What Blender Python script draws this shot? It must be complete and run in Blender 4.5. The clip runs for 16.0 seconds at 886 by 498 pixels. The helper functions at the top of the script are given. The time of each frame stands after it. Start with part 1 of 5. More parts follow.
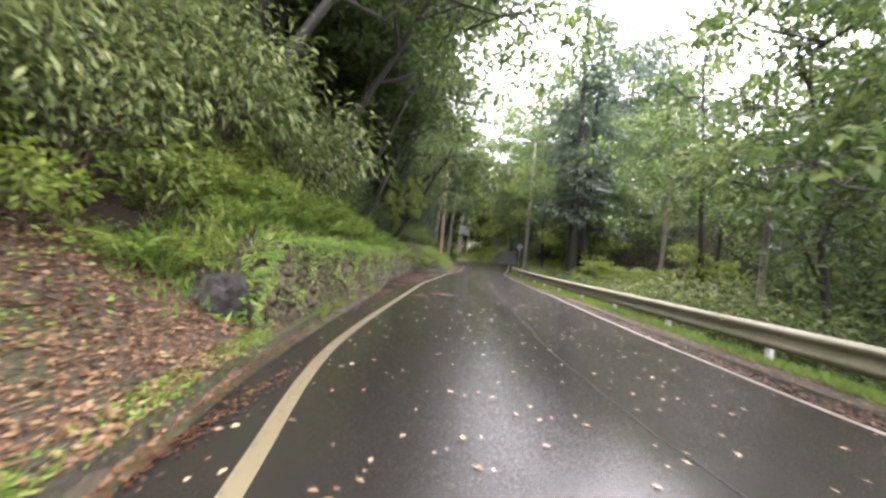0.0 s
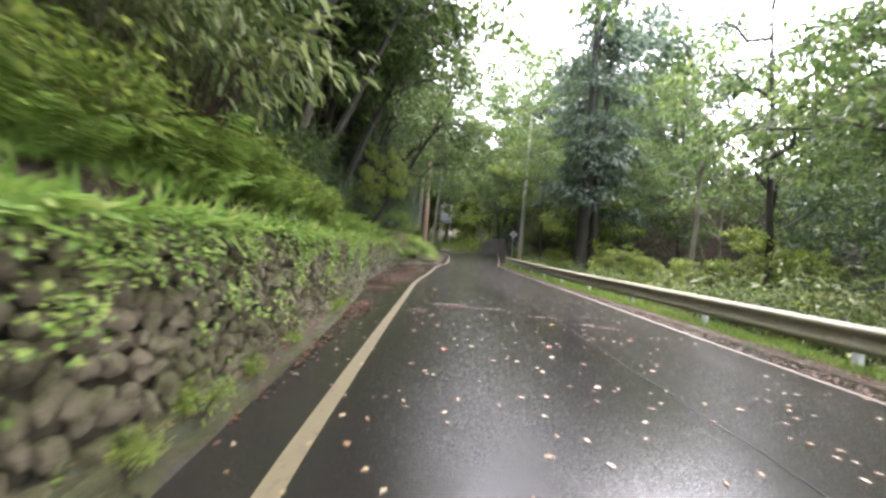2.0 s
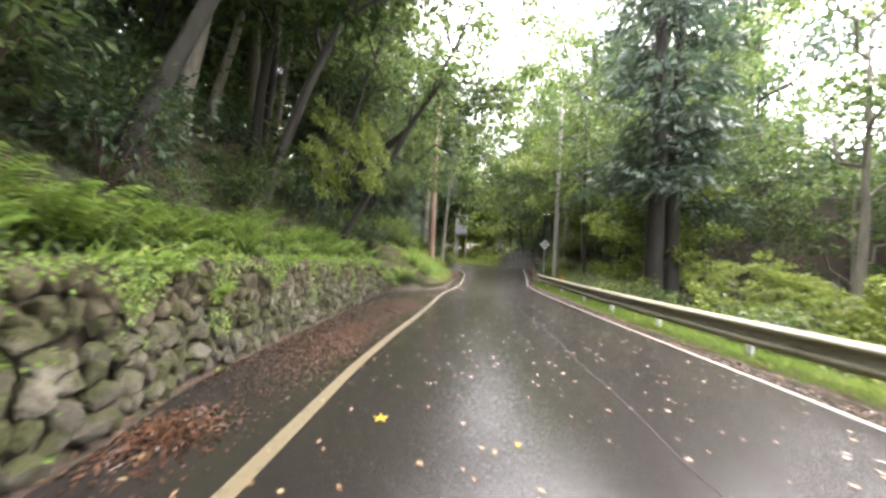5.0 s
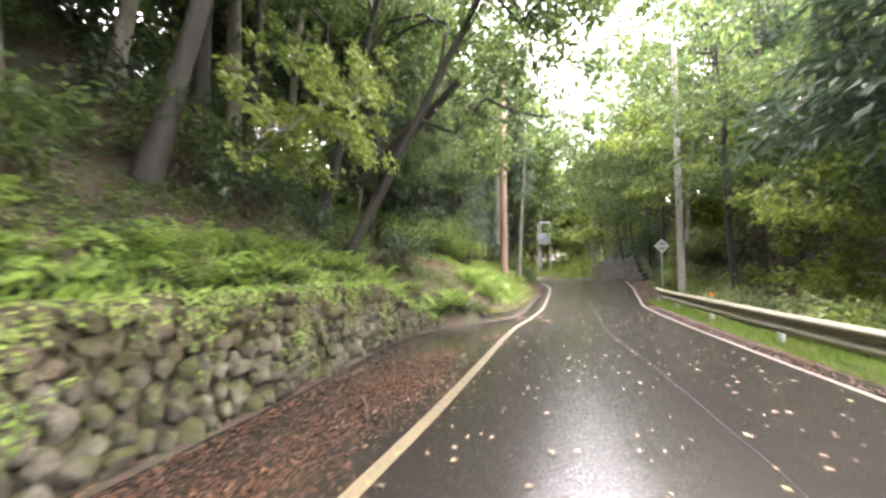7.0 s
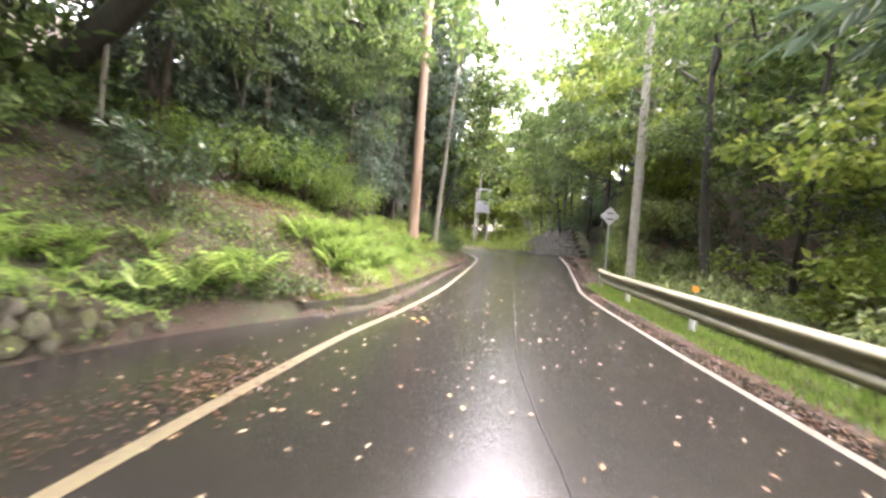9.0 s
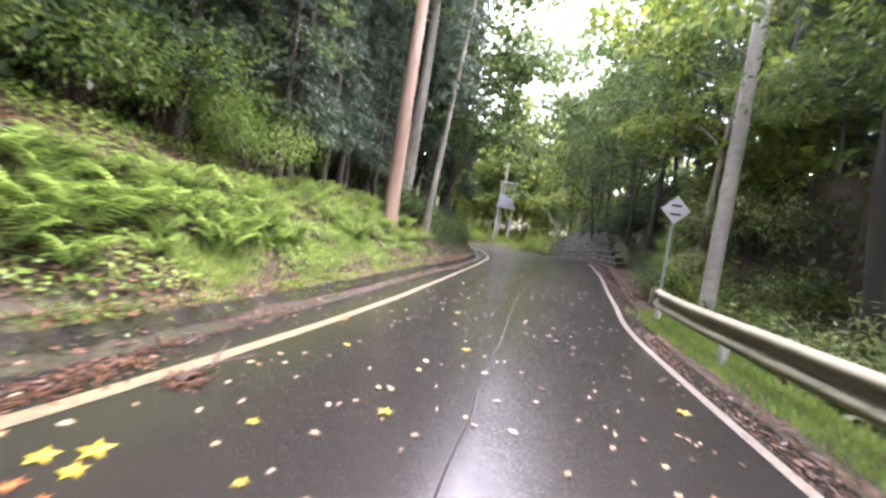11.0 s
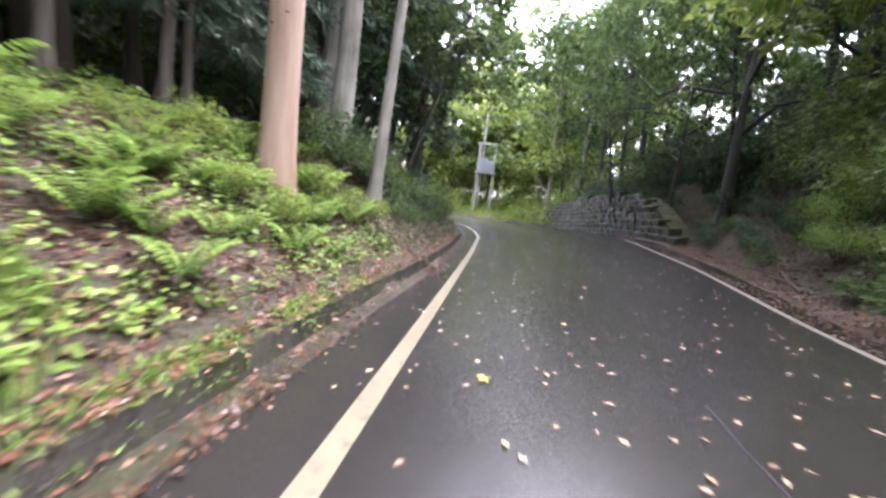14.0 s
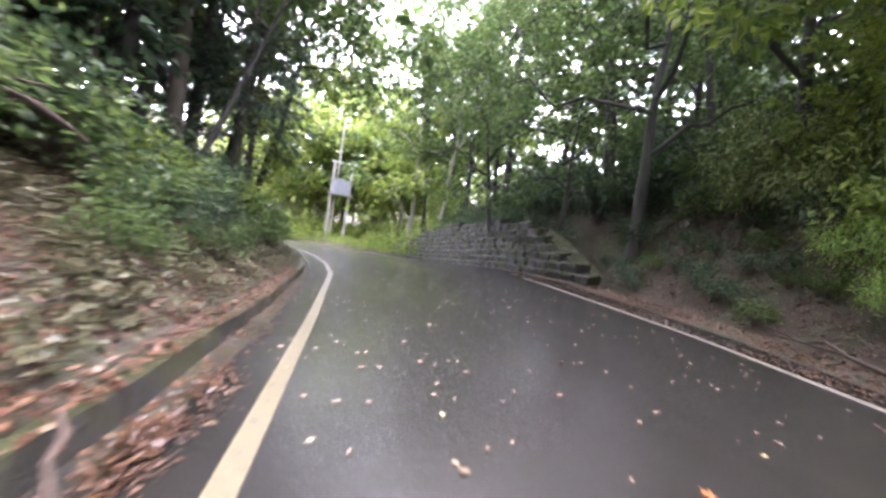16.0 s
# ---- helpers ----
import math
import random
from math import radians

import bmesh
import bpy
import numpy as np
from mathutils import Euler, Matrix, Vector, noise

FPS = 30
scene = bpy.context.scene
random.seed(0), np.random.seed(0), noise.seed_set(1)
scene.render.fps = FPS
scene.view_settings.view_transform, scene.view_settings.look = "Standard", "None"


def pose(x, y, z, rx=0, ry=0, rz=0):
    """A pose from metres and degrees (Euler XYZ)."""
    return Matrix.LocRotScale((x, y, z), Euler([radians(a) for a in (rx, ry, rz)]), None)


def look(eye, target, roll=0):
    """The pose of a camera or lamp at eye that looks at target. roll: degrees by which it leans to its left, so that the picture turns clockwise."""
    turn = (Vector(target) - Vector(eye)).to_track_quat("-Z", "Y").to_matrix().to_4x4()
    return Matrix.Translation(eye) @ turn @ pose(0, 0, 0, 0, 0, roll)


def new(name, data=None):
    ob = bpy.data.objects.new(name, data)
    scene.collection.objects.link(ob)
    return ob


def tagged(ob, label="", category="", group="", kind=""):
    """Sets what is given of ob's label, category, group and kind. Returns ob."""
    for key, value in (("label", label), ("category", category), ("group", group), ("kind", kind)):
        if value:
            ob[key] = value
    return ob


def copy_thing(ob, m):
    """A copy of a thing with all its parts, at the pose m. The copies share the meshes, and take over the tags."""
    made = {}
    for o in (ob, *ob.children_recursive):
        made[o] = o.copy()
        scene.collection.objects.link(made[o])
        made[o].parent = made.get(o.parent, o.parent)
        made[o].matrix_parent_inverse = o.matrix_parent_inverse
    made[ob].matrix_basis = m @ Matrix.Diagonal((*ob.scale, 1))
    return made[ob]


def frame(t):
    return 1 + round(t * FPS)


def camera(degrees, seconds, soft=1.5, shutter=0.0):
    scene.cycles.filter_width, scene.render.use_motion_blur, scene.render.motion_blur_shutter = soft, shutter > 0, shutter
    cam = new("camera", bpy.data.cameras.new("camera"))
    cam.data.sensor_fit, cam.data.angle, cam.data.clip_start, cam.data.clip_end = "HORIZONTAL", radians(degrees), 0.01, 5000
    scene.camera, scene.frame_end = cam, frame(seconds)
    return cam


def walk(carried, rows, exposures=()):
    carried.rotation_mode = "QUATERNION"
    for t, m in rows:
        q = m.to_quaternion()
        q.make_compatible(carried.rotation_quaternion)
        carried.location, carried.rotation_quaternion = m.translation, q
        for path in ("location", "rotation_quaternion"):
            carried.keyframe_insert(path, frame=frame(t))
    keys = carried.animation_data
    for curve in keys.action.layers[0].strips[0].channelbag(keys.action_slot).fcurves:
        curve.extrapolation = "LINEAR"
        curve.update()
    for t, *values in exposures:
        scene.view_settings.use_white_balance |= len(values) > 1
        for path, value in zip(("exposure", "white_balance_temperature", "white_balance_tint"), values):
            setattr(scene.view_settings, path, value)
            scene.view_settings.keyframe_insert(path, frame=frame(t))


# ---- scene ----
cam = camera(96.8, 16.0, soft=2.6, shutter=0.5)
PATH = [
    (0, (-0.072, -0.86, 1.144), (-0.22, 1.134, 1.172), 5.3),
    (0.5, (-0.304, 0.098, 1.136), (-0.471, 2.091, 1.166), 5.9),
    (1, (-0.559, 1.045, 1.141), (-0.796, 3.031, 1.167), 7.3),
    (1.5, (-0.782, 2.062, 1.122), (-0.921, 4.057, 1.142), 6.8),
    (2, (-0.939, 3.074, 1.112), (-0.967, 5.074, 1.093), 4.8),
    (2.5, (-1.009, 4.117, 1.128), (-0.972, 6.115, 1.055), 4.7),
    (3, (-0.974, 5.179, 1.128), (-0.858, 7.174, 1.038), 4.9),
    (3.5, (-0.866, 6.227, 1.111), (-0.759, 8.22, 0.978), 4.6),
    (4, (-0.732, 7.291, 1.122), (-0.66, 9.288, 1.044), 4.0),
    (4.5, (-0.611, 8.501, 1.156), (-0.625, 10.501, 1.124), 3.5),
    (5, (-0.596, 9.614, 1.259), (-0.725, 11.609, 1.306), 2.9),
    (7.5, (-0.413, 16.115, 1.316), (-0.983, 18.028, 1.431), -0.3),
    (8, (-0.243, 17.408, 1.3), (-0.713, 19.35, 1.374), 0.8),
    (8.5, (-0.005, 18.711, 1.239), (-0.269, 20.693, 1.213), 3.2),
    (11, (0.783, 24.298, 1.099), (0.403, 26.259, 1.011), 9.1),
    (11.5, (0.679, 25.428, 1.087), (0.305, 27.39, 0.982), 8.6),
    (12, (0.601, 26.547, 1.056), (0.334, 28.523, 0.899), 8.2),
    (12.5, (0.458, 27.571, 1.042), (0.19, 29.547, 0.883), 7.7),
    (13, (0.189, 28.513, 1.047), (-0.201, 30.469, 0.897), 8.0),
    (13.5, (-0.12, 29.59, 1.006), (-0.458, 31.551, 0.81), 8.2),
    (14, (-0.359, 30.629, 1.007), (-0.593, 32.604, 0.801), 6.6),
    (14.5, (-0.545, 31.656, 0.984), (-0.669, 33.64, 0.766), 6.1),
    (15, (-0.665, 32.757, 0.987), (-0.614, 34.752, 0.849), 6.6),
    (15.5, (-0.669, 33.907, 0.961), (-0.409, 35.888, 0.871), 7.7),
    (16, (-0.520, 34.95, 0.94), (-0.049, 36.894, 0.97), 8.1),
]
EXPOSURES = [(0.0, 4.1, 6650, 22), (2.5, 4.22, 6450, 20), (3.5, 4.3, 6600, 20), (5.0, 4.65, 6750, 21), (8.0, 5.35, 6900, 25), (8.7, 5.45, 6900, 25), (11.0, 5.18, 6250, 32), (12.5, 5.15, 6200, 29), (14.0, 5.15, 5950, 27), (16.0, 5.6, 6100, 29)]
walk(cam, [(t, look(eye, target, roll)) for t, eye, target, roll in PATH], EXPOSURES)

# ---- light: bright overcast sky over a wooded mountain road ----
SUN_ELEVATION, SUN_AZIMUTH = radians(62), radians(35)
world = bpy.data.worlds.new("overcast_sky")
scene.world = world
world.use_nodes = True
wn, wl = world.node_tree.nodes, world.node_tree.links
sky = wn.new("ShaderNodeTexSky")
sky.sky_type, sky.sun_disc = "NISHITA", False
sky.sun_elevation, sky.sun_rotation = SUN_ELEVATION, SUN_AZIMUTH
sky.air_density, sky.dust_density = 1.0, 1.0
soft_sky = wn.new("ShaderNodeHueSaturation")
soft_sky.inputs["Saturation"].default_value = 0.2
wl.new(sky.outputs["Color"], soft_sky.inputs["Color"])
wl.new(soft_sky.outputs["Color"], wn["Background"].inputs["Color"])
wn["Background"].inputs["Strength"].default_value = 0.15
sun = new("sun", bpy.data.lights.new("sun", "SUN"))
sun.data.energy, sun.data.angle, sun.data.color = 0.8, radians(45), (1.0, 0.97, 0.92)
sun.matrix_world = look((0, 0, 0), (-math.sin(SUN_AZIMUTH) * math.cos(SUN_ELEVATION), -math.cos(SUN_AZIMUTH) * math.cos(SUN_ELEVATION), -math.sin(SUN_ELEVATION)))


# ---- materials ----
class Nodes:
    """A small wrapper that makes node materials readable."""

    def __init__(self, name):
        self.mat = bpy.data.materials.new(name)
        self.mat.use_nodes = True
        self.tree = self.mat.node_tree
        self.bsdf = self.tree.nodes["Principled BSDF"]
        self.out = self.tree.nodes["Material Output"]

    def add(self, kind, **inputs):
        node = self.tree.nodes.new(kind)
        for key, value in inputs.items():
            self.put(node, key.replace("_", " "), value)
        return node

    def put(self, node, key, value):
        socket = node.inputs[int(key)] if key.isdigit() else node.inputs[key]
        if hasattr(value, "is_output"):
            self.tree.links.new(value, socket)
        else:
            socket.default_value = value

    def set(self, **inputs):
        for key, value in inputs.items():
            self.put(self.bsdf, key.replace("_", " "), value)

    def where(self):
        return self.add("ShaderNodeNewGeometry").outputs["Position"]

    def noise(self, scale, detail=4.0, rough=0.6, vector=None, stretch=None):
        vector = vector or self.where()
        if stretch:
            m = self.add("ShaderNodeMapping", Vector=vector, Scale=stretch)
            vector = m.outputs["Vector"]
        return self.add("ShaderNodeTexNoise", Vector=vector, Scale=scale, Detail=detail, Roughness=rough).outputs["Fac"]

    def ramp(self, fac, stops):
        node = self.add("ShaderNodeValToRGB", Fac=fac)
        band = node.color_ramp
        band.elements.remove(band.elements[1])
        band.elements[0].position, band.elements[0].color = stops[0][0], (*stops[0][1], 1.0)
        for at, col in stops[1:]:
            band.elements.new(at).color = (*col, 1.0)
        return node.outputs["Color"]

    def grey(self, fac, a, b, lo=0.35, hi=0.65):
        return self.add("ShaderNodeMapRange", Value=fac, **{"From Min": lo, "From Max": hi, "To Min": a, "To Max": b}).outputs["Result"]

    def mix(self, fac, a, b):
        node = self.tree.nodes.new("ShaderNodeMix")
        node.data_type = "RGBA"
        for socket, value in ((node.inputs[0], fac), (node.inputs[6], a), (node.inputs[7], b)):
            if hasattr(value, "is_output"):
                self.tree.links.new(value, socket)
            else:
                socket.default_value = value if not isinstance(value, tuple) or len(value) == 4 else (*value, 1.0)
        return node.outputs[2]

    def math(self, op, a, b=0.0):
        node = self.tree.nodes.new("ShaderNodeMath")
        node.operation = op
        for n, value in enumerate((a, b)):
            if hasattr(value, "is_output"):
                self.tree.links.new(value, node.inputs[n])
            else:
                node.inputs[n].default_value = value
        return node.outputs[0]

    def bump(self, height, strength=0.4, distance=0.02):
        self.set(Normal=self.add("ShaderNodeBump", Height=height, Strength=strength, Distance=distance).outputs["Normal"])


def leaf_material(name, stops, gloss=0.42, through_light=0.55):
    """Foliage: colour differs from leaf to leaf and from clump to clump; light comes through the blade."""
    n = Nodes(name)
    island = n.add("ShaderNodeNewGeometry").outputs["Random Per Island"]
    clump = n.noise(0.9, 3.0)
    fac = n.math("ADD", n.math("MULTIPLY", island, 0.55), n.math("MULTIPLY", clump, 0.5))
    col = n.ramp(fac, stops)
    n.set(Base_Color=col, Roughness=gloss)
    n.set(**{"Specular_IOR_Level": 0.28})
    glow = n.add("ShaderNodeBsdfTranslucent", Color=col)
    both = n.add("ShaderNodeMixShader", Fac=through_light)
    n.tree.links.new(n.bsdf.outputs[0], both.inputs[1])
    n.tree.links.new(glow.outputs[0], both.inputs[2])
    n.tree.links.new(both.outputs[0], n.out.inputs["Surface"])
    return n.mat


def bark_material(name, dark, light, moss=0.35, scale=1.0):
    n = Nodes(name)
    grain = n.noise(9.0 * scale, 6.0, 0.7, stretch=(1.0, 1.0, 0.12))
    blot = n.noise(1.7, 3.0)
    col = n.ramp(grain, [(0.3, dark), (0.7, light)])
    green = n.grey(blot, 0.0, moss, 0.45, 0.7)
    n.set(Base_Color=n.mix(green, col, (0.0363, 0.0495, 0.0165)), Roughness=0.75)
    n.bump(grain, 0.7, 0.02)
    return n.mat


def stone_material(name, stops, moss, moss_from=0.48, speck=0.25):
    n = Nodes(name)
    each = n.add("ShaderNodeObjectInfo").outputs["Random"]
    fine, coarse = n.noise(38.0, 5.0, 0.7), n.noise(3.2, 4.0)
    tone = n.math("ADD", n.math("MULTIPLY", each, 0.45), n.math("MULTIPLY", n.noise(9.0, 6.0, 0.75), 0.6))
    col = n.ramp(tone, stops)
    col = n.mix(n.grey(fine, 0.0, speck, 0.45, 0.75), col, (0.172, 0.165, 0.145))
    up = n.add("ShaderNodeSeparateXYZ", Vector=n.add("ShaderNodeNewGeometry").outputs["Normal"]).outputs["Z"]
    cover = n.math("ADD", coarse, n.math("MULTIPLY", up, 0.16))
    n.set(Base_Color=n.mix(n.grey(cover, 0.0, moss, moss_from, moss_from + 0.16), col, n.ramp(fine, [(0.3, (0.0231, 0.0277, 0.0066)), (0.7, (0.0693, 0.0759, 0.0198))])))
    n.set(Roughness=n.grey(coarse, 0.42, 0.8))
    n.put(n.bsdf, "Specular IOR Level", 0.3)
    n.bump(n.math("ADD", fine, n.noise(11.0, 5.0, 0.7)), 0.9, 0.045)
    return n.mat


def paint_material(name, colour, under, wear=0.58, dirt=(0.12, 0.11, 0.06), rough=0.5):
    n = Nodes(name)
    scuff, stain = n.noise(14.0, 6.0, 0.75), n.noise(2.1, 4.0)
    col = n.mix(n.grey(stain, 0.0, 0.55, 0.42, 0.75), colour, dirt)
    n.set(Base_Color=n.mix(n.grey(scuff, 0.0, 0.9, wear, wear + 0.1), col, under), Roughness=rough)
    n.bump(scuff, 0.15, 0.004)
    return n.mat


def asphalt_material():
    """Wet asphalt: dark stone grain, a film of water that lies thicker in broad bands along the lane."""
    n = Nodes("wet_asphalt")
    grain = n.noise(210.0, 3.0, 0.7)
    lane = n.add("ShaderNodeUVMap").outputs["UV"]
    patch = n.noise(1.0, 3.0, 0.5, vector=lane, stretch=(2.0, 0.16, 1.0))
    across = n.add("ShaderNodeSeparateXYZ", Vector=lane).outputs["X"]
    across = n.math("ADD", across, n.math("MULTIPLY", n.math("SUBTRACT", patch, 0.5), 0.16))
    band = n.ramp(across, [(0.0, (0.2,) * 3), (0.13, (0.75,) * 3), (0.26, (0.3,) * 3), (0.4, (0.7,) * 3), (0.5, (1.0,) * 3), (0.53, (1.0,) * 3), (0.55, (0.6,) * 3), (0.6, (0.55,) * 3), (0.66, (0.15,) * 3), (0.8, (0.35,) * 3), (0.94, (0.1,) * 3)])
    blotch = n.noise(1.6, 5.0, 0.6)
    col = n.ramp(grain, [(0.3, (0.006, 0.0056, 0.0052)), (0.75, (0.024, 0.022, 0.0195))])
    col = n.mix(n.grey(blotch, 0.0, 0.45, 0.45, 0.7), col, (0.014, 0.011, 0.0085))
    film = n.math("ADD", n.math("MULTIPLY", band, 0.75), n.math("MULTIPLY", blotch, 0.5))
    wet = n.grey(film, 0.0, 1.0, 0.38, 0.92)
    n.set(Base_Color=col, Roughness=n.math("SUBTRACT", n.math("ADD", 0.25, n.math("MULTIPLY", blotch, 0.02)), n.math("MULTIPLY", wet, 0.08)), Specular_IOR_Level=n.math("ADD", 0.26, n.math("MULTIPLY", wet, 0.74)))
    ripple = n.noise(3.0, 2.0)
    n.bump(n.math("ADD", n.math("MULTIPLY", grain, 0.6), n.math("MULTIPLY", ripple, 0.6)), 0.10, 0.012)
    return n.mat


def ground_material():
    n = Nodes("forest_floor")
    big, mid, fine = n.noise(0.7, 4.0), n.noise(4.5, 5.0, 0.65), n.noise(48.0, 5.0, 0.8)
    soil = n.ramp(fine, [(0.32, (0.00924, 0.00594, 0.00396)), (0.5, (0.0409, 0.0251, 0.0145)), (0.66, (0.099, 0.0627, 0.0363))])
    moss = n.ramp(fine, [(0.3, (0.0132, 0.0224, 0.0066)), (0.75, (0.0495, 0.066, 0.0185))])
    n.set(Base_Color=n.mix(n.grey(n.math("ADD", n.math("MULTIPLY", big, 0.5), n.math("MULTIPLY", mid, 0.5)), 0.0, 0.85, 0.47, 0.6), soil, moss), Roughness=0.85)
    n.bump(n.math("ADD", fine, mid), 0.8, 0.05)
    return n.mat


def plain_material(name, a, b, rough=0.6, scale=12.0, metal=0.0, bump=0.2):
    n = Nodes(name)
    f = n.noise(scale, 5.0, 0.65)
    n.set(Base_Color=n.ramp(f, [(0.3, a), (0.7, b)]), Roughness=rough, Metallic=metal)
    n.bump(f, bump, 0.01)
    return n.mat


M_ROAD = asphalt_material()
M_GROUND = ground_material()
M_LINE_L = paint_material("cream_road_paint", (0.105, 0.088, 0.050), (0.0198, 0.0238, 0.0211), 0.55)
M_LINE_R = paint_material("white_road_paint", (0.125, 0.110, 0.086), (0.0264, 0.0238, 0.0211), 0.53)
M_SEAM = plain_material("bitumen_seam", (0.010, 0.010, 0.009), (0.022, 0.021, 0.02), 0.8)
M_SEAM.node_tree.nodes["Principled BSDF"].inputs["Specular IOR Level"].default_value = 0.15
M_RAIL = paint_material("dirty_cream_enamel", (0.185, 0.178, 0.112), (0.07, 0.063, 0.034), 0.56, (0.06, 0.064, 0.026), 0.5)
M_POST = paint_material("post_enamel", (0.409, 0.436, 0.383), (0.132, 0.112, 0.066), 0.62, (0.132, 0.132, 0.0792), 0.4)
M_STONE = stone_material("mossy_fieldstone", [(0.15, (0.0462, 0.0409, 0.0297)), (0.5, (0.112, 0.102, 0.0726)), (0.85, (0.198, 0.185, 0.139))], 0.9, 0.44)
M_STONE_OLD = stone_material("overgrown_stone", [(0.15, (0.058, 0.047, 0.028)), (0.5, (0.15, 0.125, 0.076)), (0.85, (0.28, 0.24, 0.16))], 0.75, 0.46)
# wet block stone; the overhang's shade is put into this lowered base colour
M_BLOCK = stone_material("shaded_wet_block", [(0.15, (0.005, 0.0055, 0.0047)), (0.5, (0.013, 0.013, 0.011)), (0.85, (0.045, 0.043, 0.035))], 0.8, 0.45)
M_MORTAR = plain_material("earth_packed_joint", (0.014, 0.011, 0.006), (0.055, 0.047, 0.022), 0.9, 9.0, bump=0.6)
M_CURB = stone_material("mossy_concrete", [(0.2, (0.0119, 0.0106, 0.00792)), (0.5, (0.0264, 0.0231, 0.0172)), (0.85, (0.0528, 0.0462, 0.033))], 0.75, 0.46, 0.08)
M_LIP = stone_material("damp_concrete", [(0.2, (0.006, 0.0056, 0.0046)), (0.5, (0.016, 0.0145, 0.0115)), (0.85, (0.035, 0.031, 0.023))], 0.5, 0.55, 0.08)
M_ROCK = stone_material("dark_wet_rock", [(0.2, (0.00396, 0.00396, 0.00396)), (0.5, (0.0198, 0.0185, 0.0165)), (0.8, (0.106, 0.099, 0.0858))], 0.35, 0.56, 0.06)
M_POLE = plain_material("weathered_concrete", (0.198, 0.185, 0.158), (0.304, 0.29, 0.251), 0.7, 6.0)
M_WOODPOLE = bark_material("peeled_orange_wood", (0.191, 0.119, 0.0759), (0.304, 0.211, 0.149), 0.06, 0.6)
M_BARK_CEDAR = bark_material("cedar_bark", (0.032, 0.024, 0.017), (0.105, 0.082, 0.062), 0.4)
M_BARK_PALE = bark_material("pale_bark", (0.106, 0.0957, 0.0726), (0.251, 0.231, 0.185), 0.45)
M_BARK_DARK = bark_material("dark_bark", (0.0099, 0.00825, 0.0066), (0.033, 0.02805, 0.02145), 0.3)
M_TWIG = bark_material("dead_wood", (0.0231, 0.0132, 0.00858), (0.0726, 0.0429, 0.0277), 0.05, 3.0)
M_METAL = plain_material("galvanised_steel", (0.224, 0.231, 0.238), (0.33, 0.337, 0.343), 0.45, 9.0, 0.6)
M_BOX = plain_material("pale_grey_enamel", (0.17, 0.18, 0.195), (0.24, 0.25, 0.265), 0.45, 3.0)
M_PLATE = plain_material("bare_sign_back", (0.30, 0.30, 0.31), (0.42, 0.42, 0.42), 0.5, 5.0)
M_ORANGE = plain_material("orange_reflector", (0.75, 0.2, 0.03), (0.8, 0.28, 0.05), 0.25)
L_BROAD = leaf_material("broadleaf_green", [(0.2, (0.0264, 0.0528, 0.0172)), (0.55, (0.07, 0.114, 0.033)), (0.9, (0.155, 0.197, 0.062))])
L_CEDAR = leaf_material("cedar_green", [(0.2, (0.0317, 0.0554, 0.0383)), (0.55, (0.0627, 0.101, 0.0634)), (0.9, (0.124, 0.16, 0.095))], 0.5, 0.25)
L_BRIGHT = leaf_material("spring_green", [(0.2, (0.0693, 0.119, 0.0198)), (0.55, (0.158, 0.218, 0.0396)), (0.9, (0.284, 0.317, 0.0693))], 0.4, 0.5)
L_BAMBOO = leaf_material("bamboo_green", [(0.15, (0.0231, 0.0409, 0.0132)), (0.5, (0.112, 0.162, 0.0462)), (0.92, (0.343, 0.363, 0.152))], 0.33, 0.42)
L_FERN = leaf_material("fern_green", [(0.15, (0.068, 0.135, 0.024)), (0.55, (0.165, 0.26, 0.050)), (0.92, (0.31, 0.36, 0.105))], 0.42, 0.45)
L_GLOSSY = leaf_material("glossy_dark_leaf", [(0.15, (0.0218, 0.0455, 0.0231)), (0.55, (0.0469, 0.0838, 0.0383)), (0.92, (0.112, 0.144, 0.0752))], 0.4, 0.25)
L_GRASS = leaf_material("grass_green", [(0.15, (0.08, 0.155, 0.027)), (0.55, (0.168, 0.275, 0.05)), (0.92, (0.35, 0.365, 0.125))], 0.45, 0.45)
L_LITTER = leaf_material("fallen_brown_leaf", [(0.1, (0.0396, 0.0172, 0.0106)), (0.45, (0.118, 0.064, 0.034)), (0.75, (0.2, 0.125, 0.066)), (0.95, (0.265, 0.2, 0.108))], 0.4, 0.1)
L_DRY = leaf_material("dull_olive_leaf", [(0.15, (0.03, 0.034, 0.016)), (0.55, (0.08, 0.078, 0.038)), (0.95, (0.16, 0.135, 0.075))], 0.45, 0.3)
L_LITTER_RED = leaf_material("reddish_fallen_leaf", [(0.1, (0.0396, 0.0172, 0.0106)), (0.45, (0.1, 0.044, 0.026)), (0.75, (0.16, 0.086, 0.048)), (0.95, (0.22, 0.15, 0.082))], 0.4, 0.1)
L_DRIFT = leaf_material("wet_drift_leaf", [(0.1, (0.0223, 0.0104, 0.00594)), (0.5, (0.0644, 0.0297, 0.0163)), (0.95, (0.139, 0.0743, 0.0356))], 0.35, 0.1)
L_ROADLEAF = leaf_material("pale_fallen_leaf", [(0.1, (0.095, 0.0416, 0.0211)), (0.4, (0.214, 0.143, 0.0772)), (0.7, (0.285, 0.238, 0.149)), (0.95, (0.327, 0.261, 0.0356))], 0.35, 0.1)


